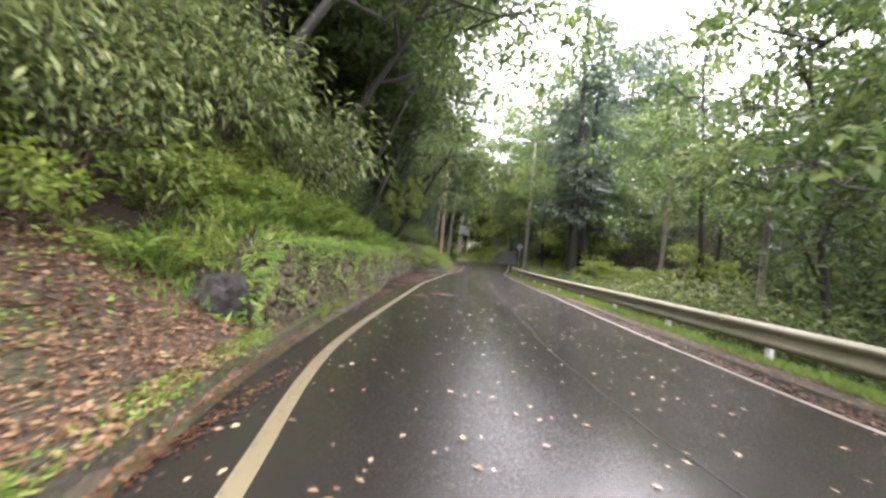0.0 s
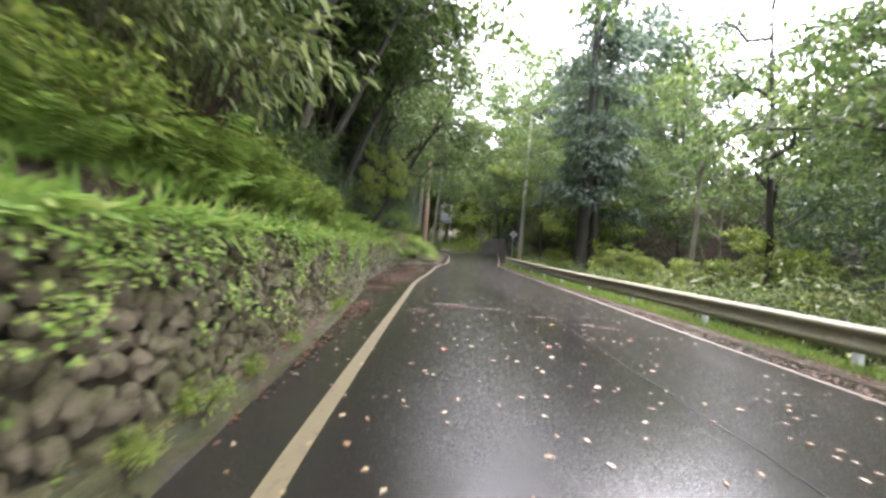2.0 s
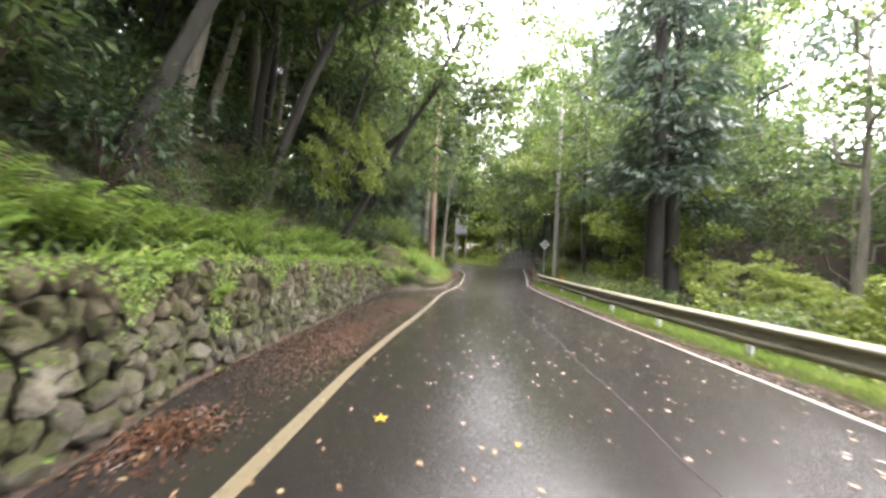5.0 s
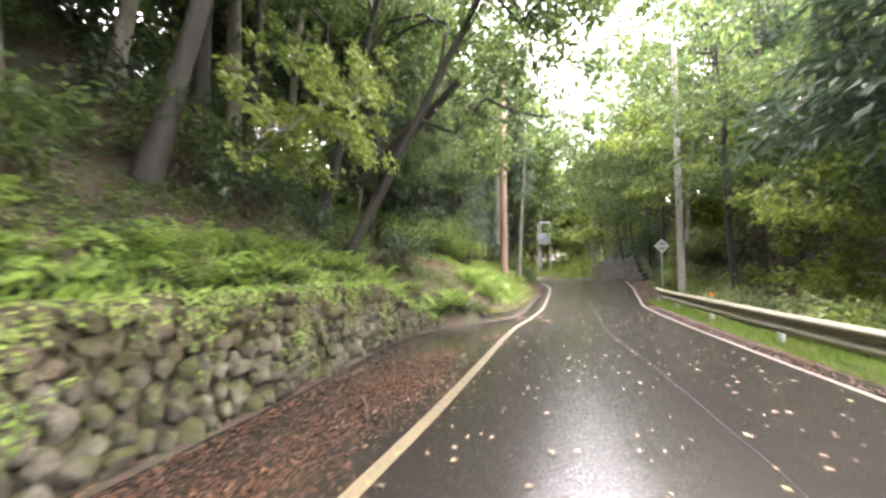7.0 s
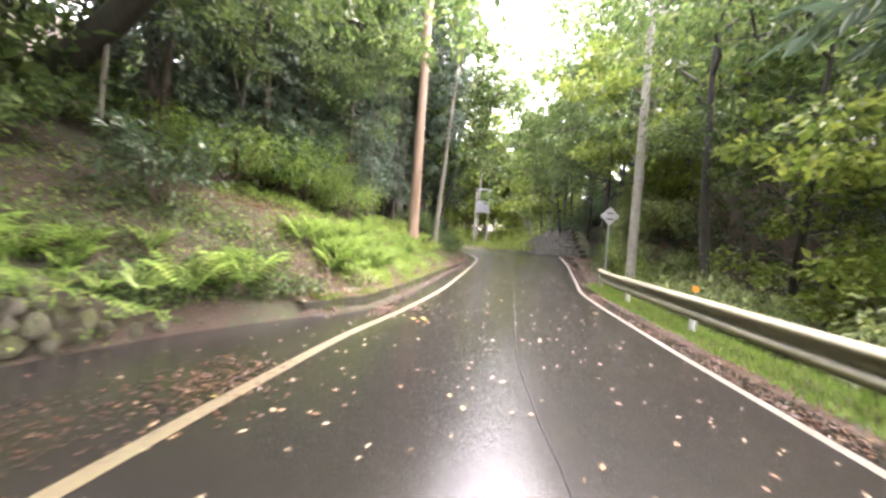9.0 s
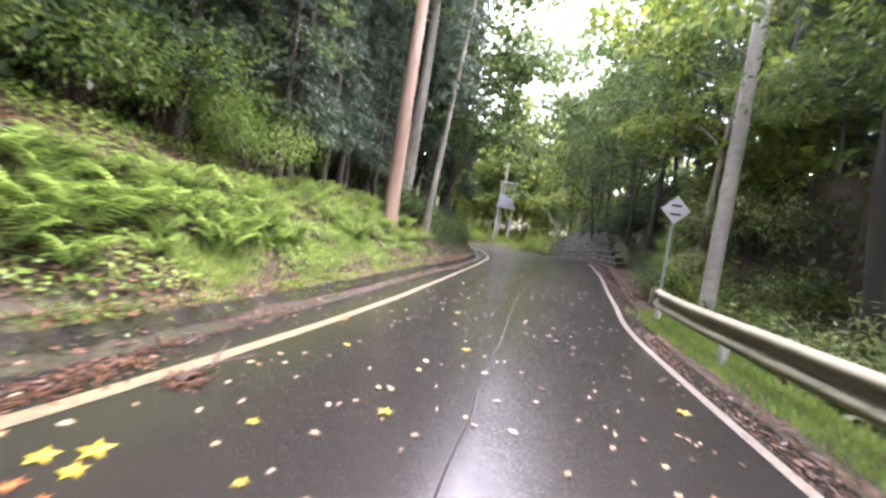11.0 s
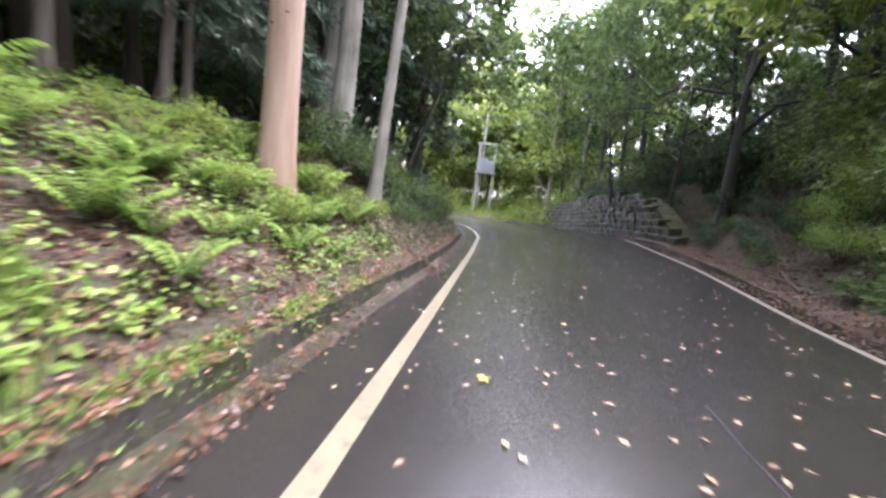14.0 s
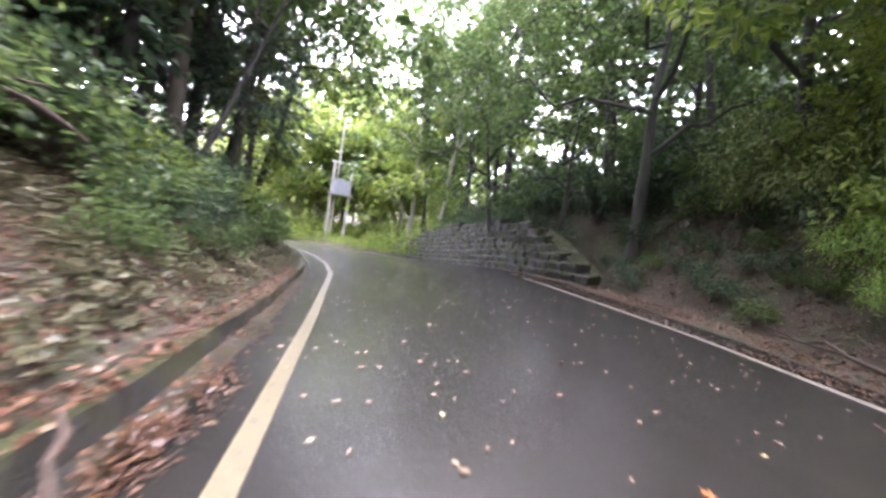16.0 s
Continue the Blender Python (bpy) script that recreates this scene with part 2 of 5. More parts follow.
# ---- mesh helpers ----
def mesh_np(name, verts, faces, material=None, smooth=False):
    """A mesh from arrays of corners and of three- or four-cornered faces."""
    verts, faces = np.asarray(verts, np.float32), np.asarray(faces, np.int32)
    me = bpy.data.meshes.new(name)
    k = faces.shape[1]
    me.vertices.add(len(verts))
    me.vertices.foreach_set("co", verts.ravel())
    me.loops.add(faces.size)
    me.loops.foreach_set("vertex_index", faces.ravel())
    me.polygons.add(len(faces))
    me.polygons.foreach_set("loop_start", np.arange(0, faces.size, k, dtype=np.int32))
    me.polygons.foreach_set("use_smooth", np.full(len(faces), smooth))
    me.update(calc_edges=True)
    if material:
        me.materials.append(material)
    return me


def join(*pieces):
    verts, faces, at = [], [], 0
    for v, f in pieces:
        verts.append(np.asarray(v, float))
        faces.append(np.asarray(f) + at)
        at += len(v)
    return np.concatenate(verts), np.concatenate(faces)


def tube(points, radii, seg=8, wobble=0.0, rng=None):
    """A tapered tube along points; closed by a small last ring."""
    points, radii = np.asarray(points, float), np.asarray(radii, float)
    ahead = np.gradient(points, axis=0)
    ahead /= np.linalg.norm(ahead, axis=1, keepdims=True)
    ref = np.where(np.abs(ahead[:, 2:3]) > 0.9, [[1.0, 0, 0]], [[0, 0, 1.0]])
    side = np.cross(ahead, ref)
    side /= np.linalg.norm(side, axis=1, keepdims=True)
    over = np.cross(side, ahead)
    a = np.linspace(0, 2 * math.pi, seg, endpoint=False)
    r = radii[:, None] * np.ones((1, seg))
    if wobble and rng is not None:
        r = r * (1 + wobble * rng.normal(size=r.shape))
    ring = points[:, None] + r[..., None] * (np.cos(a)[None, :, None] * side[:, None] + np.sin(a)[None, :, None] * over[:, None])
    n, i, j = len(points), *np.meshgrid(np.arange(len(points) - 1), np.arange(seg), indexing="ij")
    k = (j + 1) % seg
    faces = np.stack([i * seg + j, i * seg + k, (i + 1) * seg + k, (i + 1) * seg + j], -1).reshape(-1, 4)
    return ring.reshape(-1, 3), faces


def unit(v):
    return v / np.maximum(np.linalg.norm(v, axis=-1, keepdims=True), 1e-9)


def blades(base, way, face, length, width, fold=0.12, widest=0.45):
    """Leaves: four corners each (foot, two sides, tip), folded along the middle rib."""
    base, way = np.asarray(base, float), unit(np.asarray(way, float))
    side = unit(np.cross(way, face))
    above = np.cross(side, way)
    length, width = np.broadcast_to(length, len(base))[:, None], np.broadcast_to(width, len(base))[:, None]
    mid = base + way * length * widest + above * length * fold
    v = np.stack([base, mid - side * width / 2, base + way * length, mid + side * width / 2], 1).reshape(-1, 3)
    return v, np.arange(len(v)).reshape(-1, 4)


def thing(name, label, category, group="", kind=""):
    return tagged(new(name), label, category, group, kind)


def part(name, me, parent, label=""):
    ob = new(name, me)
    ob.parent = parent
    if label:
        ob["label"] = label
    return ob


def piece(name, verts, faces, material, parent, label="", smooth=False):
    return part(name, mesh_np(name, verts, faces, material, smooth), parent, label)


def rounded(verts_faces_bm, width, segments=2):
    bmesh.ops.bevel(verts_faces_bm, geom=verts_faces_bm.edges[:], offset=width, segments=segments, affect="EDGES", profile=0.6)
    return verts_faces_bm


def block(size, bevel=0.0, at=(0, 0, 0)):
    bm = bmesh.new()
    bmesh.ops.create_cube(bm, size=1.0, matrix=Matrix.Translation(at) @ Matrix.Diagonal((*size, 1.0)))
    if bevel:
        rounded(bm, bevel)
    return bm


def from_bm(name, bm, material, smooth=False):
    me = bpy.data.meshes.new(name)
    bm.to_mesh(me)
    bm.free()
    me.materials.append(material)
    for p in me.polygons:
        p.use_smooth = smooth
    return me


# ---- plan ----
def curve(rows):
    ys, xs = zip(*rows)

    def at(y):
        y = np.asarray(y, float)
        return (np.interp(y - 0.5, ys, xs) + np.interp(y, ys, xs) * 2 + np.interp(y + 0.5, ys, xs)) / 4

    return at


line_left = curve([(-40, 6.0), (-12, 1.6), (-4, -0.1), (0.8, -1.02), (2.2, -1.35), (3.4, -1.54), (5, -1.63), (8, -1.7), (12, -1.77), (14, -1.8), (16, -1.73), (18.2, -1.6),
                   (20.5, -1.53), (22, -1.5), (24.2, -1.41), (26, -1.16), (28, -0.99), (30, -0.9), (33, -0.86), (36, -0.83), (40, -0.8), (46, -0.85), (49, -1.15),
                   (52, -1.75), (55, -2.7), (58, -4.0), (62, -6.6), (68, -12.0), (80, -26.0)])
line_right = curve([(-40, 10.8), (-12, 6.4), (-4, 4.3), (3, 3.4), (6, 3.18), (9.3, 3.05), (14, 2.95), (18, 2.76), (21.6, 2.62), (25, 2.54), (28, 2.55), (30, 2.6), (31.6, 2.72),
                    (33.3, 2.98), (35.4, 3.25), (38.7, 3.65), (43.8, 4.15), (47, 4.25), (50, 4.1), (54, 3.9), (58, 3.5), (61, 2.8), (64, 1.4), (67, -0.8), (70, -3.4), (80, -15.0)])
edge_left = curve([(-40, 5.0), (-12, 0.6), (-4, -1.0), (0.6, -1.48), (1.3, -1.66), (2.4, -1.86), (4.4, -2.06), (7.2, -2.26), (9, -2.42), (11, -2.66), (11.9, -2.76), (12.8, -3.03), (14, -3.12),
                   (18.4, -3.2), (20, -3.3), (22, -3.4), (23.3, -3.1), (24.3, -2.65), (25.8, -1.7), (27.3, -1.53), (30, -1.46), (34, -1.42), (36.5, -1.3), (40, -1.29),
                   (46, -1.45), (49, -1.8), (52, -2.45), (55, -3.4), (58, -4.7), (62, -7.3), (68, -12.8), (80, -27.0)])
edge_right = curve([(-40, 11.5), (-12, 7.1), (-4, 4.9), (3, 4.0), (6, 3.75), (9.3, 3.6), (14, 3.4), (18, 3.15), (21.6, 3.0), (25, 2.9), (28, 2.9), (30, 3.0), (31.6, 3.15),
                    (33.3, 3.45), (35.4, 3.7), (38.7, 4.15), (43.8, 4.85), (47, 4.8), (50, 4.6), (54, 4.5), (58, 4.1), (61, 3.2), (64, 1.7), (67, -0.5), (70, -3.1), (80, -14.4)])
wall_gap = curve([(-40, 0.25), (3, 0.24), (4.6, 0.15), (8, 0.12), (10.5, 0.0), (90, 0.0)])
wall_foot = lambda y: edge_left(y) - wall_gap(y)
rise_left = curve([(-40, 0), (45, 0), (52, 0.16), (58, 0.25), (68, 0.3), (75, 0.4), (120, 1.2)])
rise_right = curve([(-40, 0), (31, 0), (35.4, 0.15), (38.7, 0.38), (44, 0.6), (48, 0.68), (54, 0.52), (60, 0.36), (68, 0.3), (75, 0.4), (120, 1.2)])
WALL_FROM, WALL_TO = 3.2, 24.3


def smooth01(v, a, b):
    s = np.clip((np.asarray(v, float) - a) / (b - a), 0, 1)
    return s * s * (3 - 2 * s)


def road_z(x, y):
    a, b = line_left(y), line_right(y)
    s = np.clip((x - a) / (b - a), -0.1, 1.2)
    # a cambered lane: two gentle falls that meet in a rounded ridge, with shallow wheel tracks
    off = (s - 0.5) * 2
    camber = 0.052 * (1.0 - np.sqrt(np.clip(np.abs(off), 0, 1) ** 2 + 0.0036))
    track = 0.0025 * np.exp(-(((np.abs(off) - 0.42) / 0.13) ** 2))
    return rise_left(y) * (1 - s) + rise_right(y) * s + np.clip(camber, 0, 1) - track


def wall_height(y):
    return 1.14 * smooth01(y, 2.3, 3.6) * (1 - smooth01(y, 20.8, 24.6))


def lumps(x, y, size):
    """A cheap smooth unevenness."""
    return (np.sin(x / size * 1.7 + 1.3 * np.sin(y / size * 1.1)) + np.sin(y / size * 1.3 + 1.7 * np.sin(x / size * 0.9 + 2.0))) * 0.5


def ground_z(x, y):
    x, y = np.asarray(x, float), np.asarray(y, float)
    base = road_z(x, y)
    d, e = edge_left(y) - x, x - edge_right(y)
    # the bank beside the lane: behind the wall, and without one
    h = wall_height(y)
    bank = 0.15 * smooth01(d, 0.07, 0.15) + np.clip(d - 0.12, 0, 2.0) * 0.62 + np.clip(d - 2.2, 0, 60) * (0.58 - 0.3 * smooth01(y, 24, 28) * (1 - smooth01(y, 40, 46)))
    g = wall_gap(y)
    dw = d - g
    walled = h * smooth01(dw, 0.30, 0.42) + np.clip(dw - 0.4, 0, 1.0) * 0.55 + np.clip(dw - 1.4, 0, 7) * 0.88 + np.clip(dw - 8.4, 0, 60) * 0.6
    walled = walled + (0.08 * smooth01(d, 0.04, 0.12) + np.clip(d - 0.1, 0, 0.2) * 0.4) * smooth01(g, 0.02, 0.12)
    w = smooth01(h, 0.1, 0.8)
    left = np.where(d > 0, bank * (1 - w) + walled * w, 0)
    left = 26 * np.tanh(left / 26)
    # the other side: falls to a valley beside the rail, a cut bank further on
    v = 1 - smooth01(y, 33.5, 38.5)
    drop = -np.clip(e - 0.75, 0, 12) * 0.5 - np.clip(e - 12.75, 0, 30) * 0.12
    cut = np.clip(e - 0.75, 0, 4.2) * 1.0 + np.clip(e - 4.95, 0, 20) * 0.3
    cut = cut * (1 - smooth01(y, 57, 67) * 0.9)
    right = np.where(e > 0, drop * v + cut * (1 - v), 0)
    far = smooth01(np.hypot(x, y - 25), 90, 320) * 34
    rough = np.clip(np.maximum(d - 0.5, e - 1.0), 0, 3) / 3
    out = base + left + right + far + rough * (0.22 * lumps(x, y, 1.7) + 0.09 * lumps(x + 9, y, 0.5))
    under = (d < 0.0) & (e < -0.02)
    return np.where(under, base - 0.06, out + 0.02 * np.clip(lumps(x, y, 0.31), -1, 1) * (np.maximum(d, e) > 0))


def steps(*spans):
    return np.unique(np.round(np.concatenate([np.arange(a, b, s) for a, b, s in spans]), 3))


def grid_mesh(name, xs, ys, z, material):
    gx, gy = np.meshgrid(xs, ys)
    v = np.stack([gx, gy, z(gx, gy)], -1).reshape(-1, 3)
    i, j = np.meshgrid(np.arange(len(ys) - 1), np.arange(len(xs) - 1), indexing="ij")
    n = len(xs)
    f = np.stack([i * n + j, i * n + j + 1, (i + 1) * n + j + 1, (i + 1) * n + j], -1).reshape(-1, 4)
    return mesh_np(name, v, f, material, True)


# ---- ground and road ----
XS = steps((-600, -60, 40), (-60, -16, 2.0), (-16, -6, 0.5), (-6, 8, 0.14), (8, 16, 0.5), (16, 60, 2.0), (60, 601, 40))
YS = steps((-600, -60, 40), (-60, -12, 2.0), (-12, 0, 0.5), (0, 50, 0.3), (50, 84, 0.7), (84, 120, 3.0), (120, 1001, 44))
tagged(new("ground", grid_mesh("ground", XS, YS, ground_z, M_GROUND)), "leaf-strewn mossy forest floor on steep banks", "ground", kind="structure")


def ribbon(name, left, right, lift, ys, material, across=2, thick=0.0):
    """A sheet between two lines along the lane."""
    s = np.linspace(0, 1, across)
    x = left(ys)[:, None] * (1 - s) + right(ys)[:, None] * s
    y = np.repeat(ys[:, None], across, 1)
    v = np.stack([x, y, road_z(x, y) + lift], -1).reshape(-1, 3)
    i, j = np.meshgrid(np.arange(len(ys) - 1), np.arange(across - 1), indexing="ij")
    f = np.stack([i * across + j, i * across + j + 1, (i + 1) * across + j + 1, (i + 1) * across + j], -1).reshape(-1, 4)
    me = mesh_np(name, v, f, material, True)
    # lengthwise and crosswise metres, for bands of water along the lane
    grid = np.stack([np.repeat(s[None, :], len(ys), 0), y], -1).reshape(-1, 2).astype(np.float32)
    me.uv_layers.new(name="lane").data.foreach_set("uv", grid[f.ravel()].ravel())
    return me


LANE = np.arange(-40, 80, 0.25)
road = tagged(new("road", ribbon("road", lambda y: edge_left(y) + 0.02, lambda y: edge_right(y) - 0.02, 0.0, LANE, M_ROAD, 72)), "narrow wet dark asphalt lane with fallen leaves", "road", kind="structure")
tagged(new("edge_line", ribbon("edge_line", lambda y: line_left(y) - 0.06, lambda y: line_left(y) + 0.06, 0.005, LANE, M_LINE_L, 3)), "worn cream painted edge line on the road", "road marking", kind="structure")
tagged(new("edge_line", ribbon("edge_line", lambda y: line_right(y) - 0.05, lambda y: line_right(y) + 0.05, 0.005, np.arange(-40, 45.0, 0.25), M_LINE_R, 3)), "worn white painted edge line on the road", "road marking", kind="structure")
rng = np.random.default_rng(5)
wander = np.cumsum(rng.normal(size=len(LANE)) * 0.012)
wander -= np.linspace(wander[0], wander[-1], len(LANE))
middle = lambda y: line_left(y) * (0.42 + 0.08 * smooth01(y, 18, 27)) + line_right(y) * (0.58 - 0.08 * smooth01(y, 18, 27)) + np.interp(y, LANE, wander)
tagged(new("seam", ribbon("seam", lambda y: middle(y) - 0.006, lambda y: middle(y) + 0.006, 0.003, np.arange(-10, 33, 0.1), M_SEAM)), "dark cracked seam along the middle of the lane", "road seam", kind="structure")

# ---- curb, verge ----
def swept(name, outline, ys, line, material, lift=0.0):
    """A profile (offset across, height) carried along the lane."""
    o = np.array(outline)
    x = line(ys)[:, None] + o[None, :, 0]
    y = np.repeat(ys[:, None], len(o), 1)
    z = road_z(line(ys), ys)[:, None] + o[None, :, 1] + lift + (0.014 * lumps(x * 3, y, 0.35) + 0.005 * lumps(x * 5, y, 0.09)) * (o[None, :, 1] > 0.02)
    v = np.stack([x, y, z], -1).reshape(-1, 3)
    i, j = np.meshgrid(np.arange(len(ys) - 1), np.arange(len(o) - 1), indexing="ij")
    k = len(o)
    f = np.stack([i * k + j, i * k + j + 1, (i + 1) * k + j + 1, (i + 1) * k + j], -1).reshape(-1, 4)
    return mesh_np(name, v, f, material, False)


CURB = [(-0.19, 0.0), (-0.19, 0.13), (-0.18, 0.145), (-0.11, 0.15), (-0.085, 0.135), (-0.07, 0.03), (-0.03, 0.022), (0.03, 0.010), (0.04, -0.02)]
HIGH_CURB = [(-0.21, 0.0), (-0.21, 0.185), (-0.19, 0.2), (-0.115, 0.205), (-0.09, 0.19), (-0.072, 0.03), (-0.065, 0.0)]
for a, b, outline in ((-12.0, 4.6, CURB), (25.0, 52.0, HIGH_CURB)):
    for y0 in np.arange(a, b, 2.0):
        ys = np.linspace(y0 + 0.006, min(y0 + 2.0, b) - 0.006, 41)
        tagged(new("curb", swept("curb", outline, ys, edge_left, M_CURB)), "low mossy concrete curb with a gutter lip", "curb", "curbs along the bank", "structure")
SOIL = [(-0.125, 0.13), (-0.135, 0.163), (-0.2, 0.205), (-0.35, 0.285), (-0.47, 0.27)]
HIGH_SOIL = [(-0.18, 0.15), (-0.185, 0.205), (-0.24, 0.24), (-0.35, 0.29), (-0.47, 0.275)]
for a, b, outline in ((-12.0, 2.6, SOIL), (25.0, 52.0, HIGH_SOIL)):
    tagged(new("bank_edge", swept("bank_edge", outline, np.arange(a, b, 0.1), edge_left, M_GROUND)), "crumbly soil and moss spilling over the curb", "soil", kind="structure")
STRIP = [(-0.2, 0.0), (-0.19, 0.06), (-0.08, 0.045), (0.01, 0.03), (0.03, -0.02)]
LIP = [(-0.08, 0.036), (0.0, 0.018), (0.075, 0.010), (0.095, -0.02)]
tagged(new("gutter", swept("gutter", LIP, np.arange(25.0, 52.0, 0.1), edge_left, M_LIP)), "damp grey-brown concrete gutter lip below the curb", "gutter", kind="structure")
tagged(new("gutter", swept("gutter", STRIP, np.arange(4.6, 10.5, 0.1), edge_left, M_CURB)), "mossy concrete strip at the foot of the stone wall", "gutter", kind="structure")


# ---- fieldstone retaining wall ----
def stone_mesh(seed, squash=(1, 1, 1)):
    rng = np.random.default_rng(seed)
    bm = bmesh.new()
    bmesh.ops.create_icosphere(bm, subdivisions=2, radius=0.5)
    push = np.concatenate([rng.normal(size=(11, 3)), [(1, 0.2, 0.1), (-0.2, 1, 0), (0, -1, 0.2), (0.1, 0.2, 1)]])
    for v in bm.verts:
        c = np.array(v.co)
        for p in push:
            u = p / np.linalg.norm(p)
            over = max(0.0, c @ u - 0.27)
            c = c - u * over
        c = c * (1 + 0.025 * rng.normal())
        v.co = Vector(c * squash)
    return from_bm("stone", bm, M_STONE, False)


def wall_x(y, z):
    return wall_foot(y) - 0.04 - 0.14 * z


fieldstone_wall = thing("retaining_wall", "mossy fieldstone retaining wall overgrown with creepers", "wall", kind="structure")
ys = np.arange(2.6, 24.8, 0.2)
prof = np.array([(0.0, -0.1), (0.0, 1.0), (-0.42, 1.0), (-0.42, -0.1)])
top = wall_height(ys)
v = np.stack([np.stack([wall_x(ys, q[1] * top) - 0.07 + q[0], ys, road_z(edge_left(ys), ys) + np.where(q[1] > 0.5, top, -0.1)], -1) for q in prof], 1).reshape(-1, 3)
i, j = np.meshgrid(np.arange(len(ys) - 1), np.arange(3), indexing="ij")
piece("backing", v, np.stack([i * 4 + j, i * 4 + j + 1, (i + 1) * 4 + j + 1, (i + 1) * 4 + j], -1).reshape(-1, 4), M_MORTAR, fieldstone_wall, "packed earth between the stones")
STONES = [stone_mesh(40 + k) for k in range(12)]
STONES_OLD = []
for me in STONES:
    old = me.copy()
    old.materials.clear()
    old.materials.append(M_STONE_OLD)
    STONES_OLD.append(old)
rng = np.random.default_rng(11)
joined_v, joined_f, at = [], [], 0
placed = 0
for base, y_from, y_to in ((0.20, 9.4, WALL_TO), (0.125, 3.0, 9.4)):
    row_z = 0.0
    while row_z < 1.1:
        size = base + 0.05 * (0.5 - row_z / 1.2) + rng.uniform(-0.015, 0.015)
        y = y_from + rng.uniform(0, 0.2)
        while y < y_to:
            s = size * rng.uniform(0.7, 1.45)
            zc = row_z + size * 0.45 + rng.uniform(-0.045, 0.045)
            if zc + 0.05 < wall_height(y):
                near = y_from > 9
                k = int(rng.integers(12))
                m = pose(float(wall_x(y, zc)) + rng.uniform(-0.075, -0.02) + (0.0 if near else 0.035), y + s / 2, float(zc + road_z(edge_left(y), y)), rng.uniform(-35, 35), rng.uniform(-25, 25), rng.uniform(-40, 40)) @ Matrix.Diagonal((size * 1.05, s * 1.3, size * rng.uniform(1.2, 1.5), 1))
                if near and placed < 300:
                    ob = new("stone", STONES[k])
                    ob.parent, ob.matrix_basis = fieldstone_wall, m
                    placed += 1
                else:
                    me = STONES_OLD[k]
                    co = np.array([m @ w.co for w in me.vertices])
                    joined_v.append(co)
                    joined_f.append(np.array([p.vertices[:] for p in me.polygons]) + at)
                    at += len(co)
            y += s * 0.86
        row_z += size * 0.74
rest = piece("stonework", np.concatenate(joined_v), np.concatenate(joined_f), M_STONE_OLD, fieldstone_wall, "smaller mossy stones half hidden by creepers")
rest["kind"] = "stuff"
# the broken end of the wall: one large dark boulder, split along flat planes
rng = np.random.default_rng(8)
bm = bmesh.new()
bmesh.ops.create_icosphere(bm, subdivisions=5, radius=1.0)
planes = [(unit(rng.normal(size=3)), rng.uniform(0.62, 0.95)) for _ in range(26)]
for w in bm.verts:
    u = np.array(w.co)
    reach = min([1.0] + [d / max(float(u @ p), 1e-3) for p, d in planes if float(u @ p) > 0.05])
    v3 = Vector(u)
    crag = noise.fractal(v3 * 2.6, 1.0, 2.0, 4) * 0.10 - 0.10 * max(0.0, noise.noise(v3 * 4.2 + Vector((3, 1, 7))))
    w.co = v3 * (reach + crag)
boulder = new("boulder", from_bm("boulder", bm, M_ROCK))
boulder.matrix_basis = pose(-2.5, 2.9, 0.44, 0, -10, 20) @ Matrix.Diagonal((0.34, 0.36, 0.42, 1))
tagged(boulder, "dark wet split boulder at the broken wall end", "boulder")


# ---- coursed block wall by the bend ----
BLOCK_FOOT = curve([(43.2, 5.15), (44.5, 5.1), (46.5, 4.95), (50, 4.75), (54, 4.65), (58, 4.3), (61, 3.7), (64, 2.9), (67, 2.0)])
BLOCK_TOP = curve([(43.4, 0.1), (46.6, 1.55), (50, 1.9), (56, 2.15), (60, 1.9), (64, 1.1), (66, 0.5)])
block_wall = thing("retaining_wall", "wet coursed stone retaining wall on the bend, darkened for overhang shade", "wall", kind="structure")
ys = np.arange(43.6, 65.5, 0.4)
hgt = BLOCK_TOP(ys)
v = np.stack([np.stack([BLOCK_FOOT(ys) + 0.12 + q[0] + 0.2 * q[1] * hgt, ys, road_z(BLOCK_FOOT(ys), ys) + np.where(q[1] > 0.5, hgt, -0.2)], -1) for q in [(0.0, 0.0), (0.0, 1.0), (0.6, 1.0), (0.6, 0.0)]], 1).reshape(-1, 3)
i, j = np.meshgrid(np.arange(len(ys) - 1), np.arange(3), indexing="ij")
# the backing takes the same shade-darkened block colour
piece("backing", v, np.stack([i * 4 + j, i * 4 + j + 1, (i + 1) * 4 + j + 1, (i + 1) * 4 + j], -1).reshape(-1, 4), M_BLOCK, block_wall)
BLOCKS = []
for k in range(6):
    bm = block((1, 1, 1), 0.12)
    r = np.random.default_rng(k)
    for w in bm.verts:
        w.co += Vector(r.normal(size=3) * 0.06)
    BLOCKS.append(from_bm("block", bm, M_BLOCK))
rng = np.random.default_rng(3)
for row in range(10):
    y = 43.5 + row * 0.30 + rng.uniform(0, 0.3)
    while y < 65:
        s = rng.uniform(0.5, 0.8)
        z = 0.13 + row * 0.245
        if z < BLOCK_TOP(y):
            dx = float(BLOCK_FOOT(y + 0.5) - BLOCK_FOOT(y - 0.5))
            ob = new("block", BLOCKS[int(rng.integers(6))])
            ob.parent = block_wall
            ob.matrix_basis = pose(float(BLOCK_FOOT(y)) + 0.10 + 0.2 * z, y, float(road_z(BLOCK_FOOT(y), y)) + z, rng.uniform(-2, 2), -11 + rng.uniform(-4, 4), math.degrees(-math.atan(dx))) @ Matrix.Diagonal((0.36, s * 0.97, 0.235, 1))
        y += s


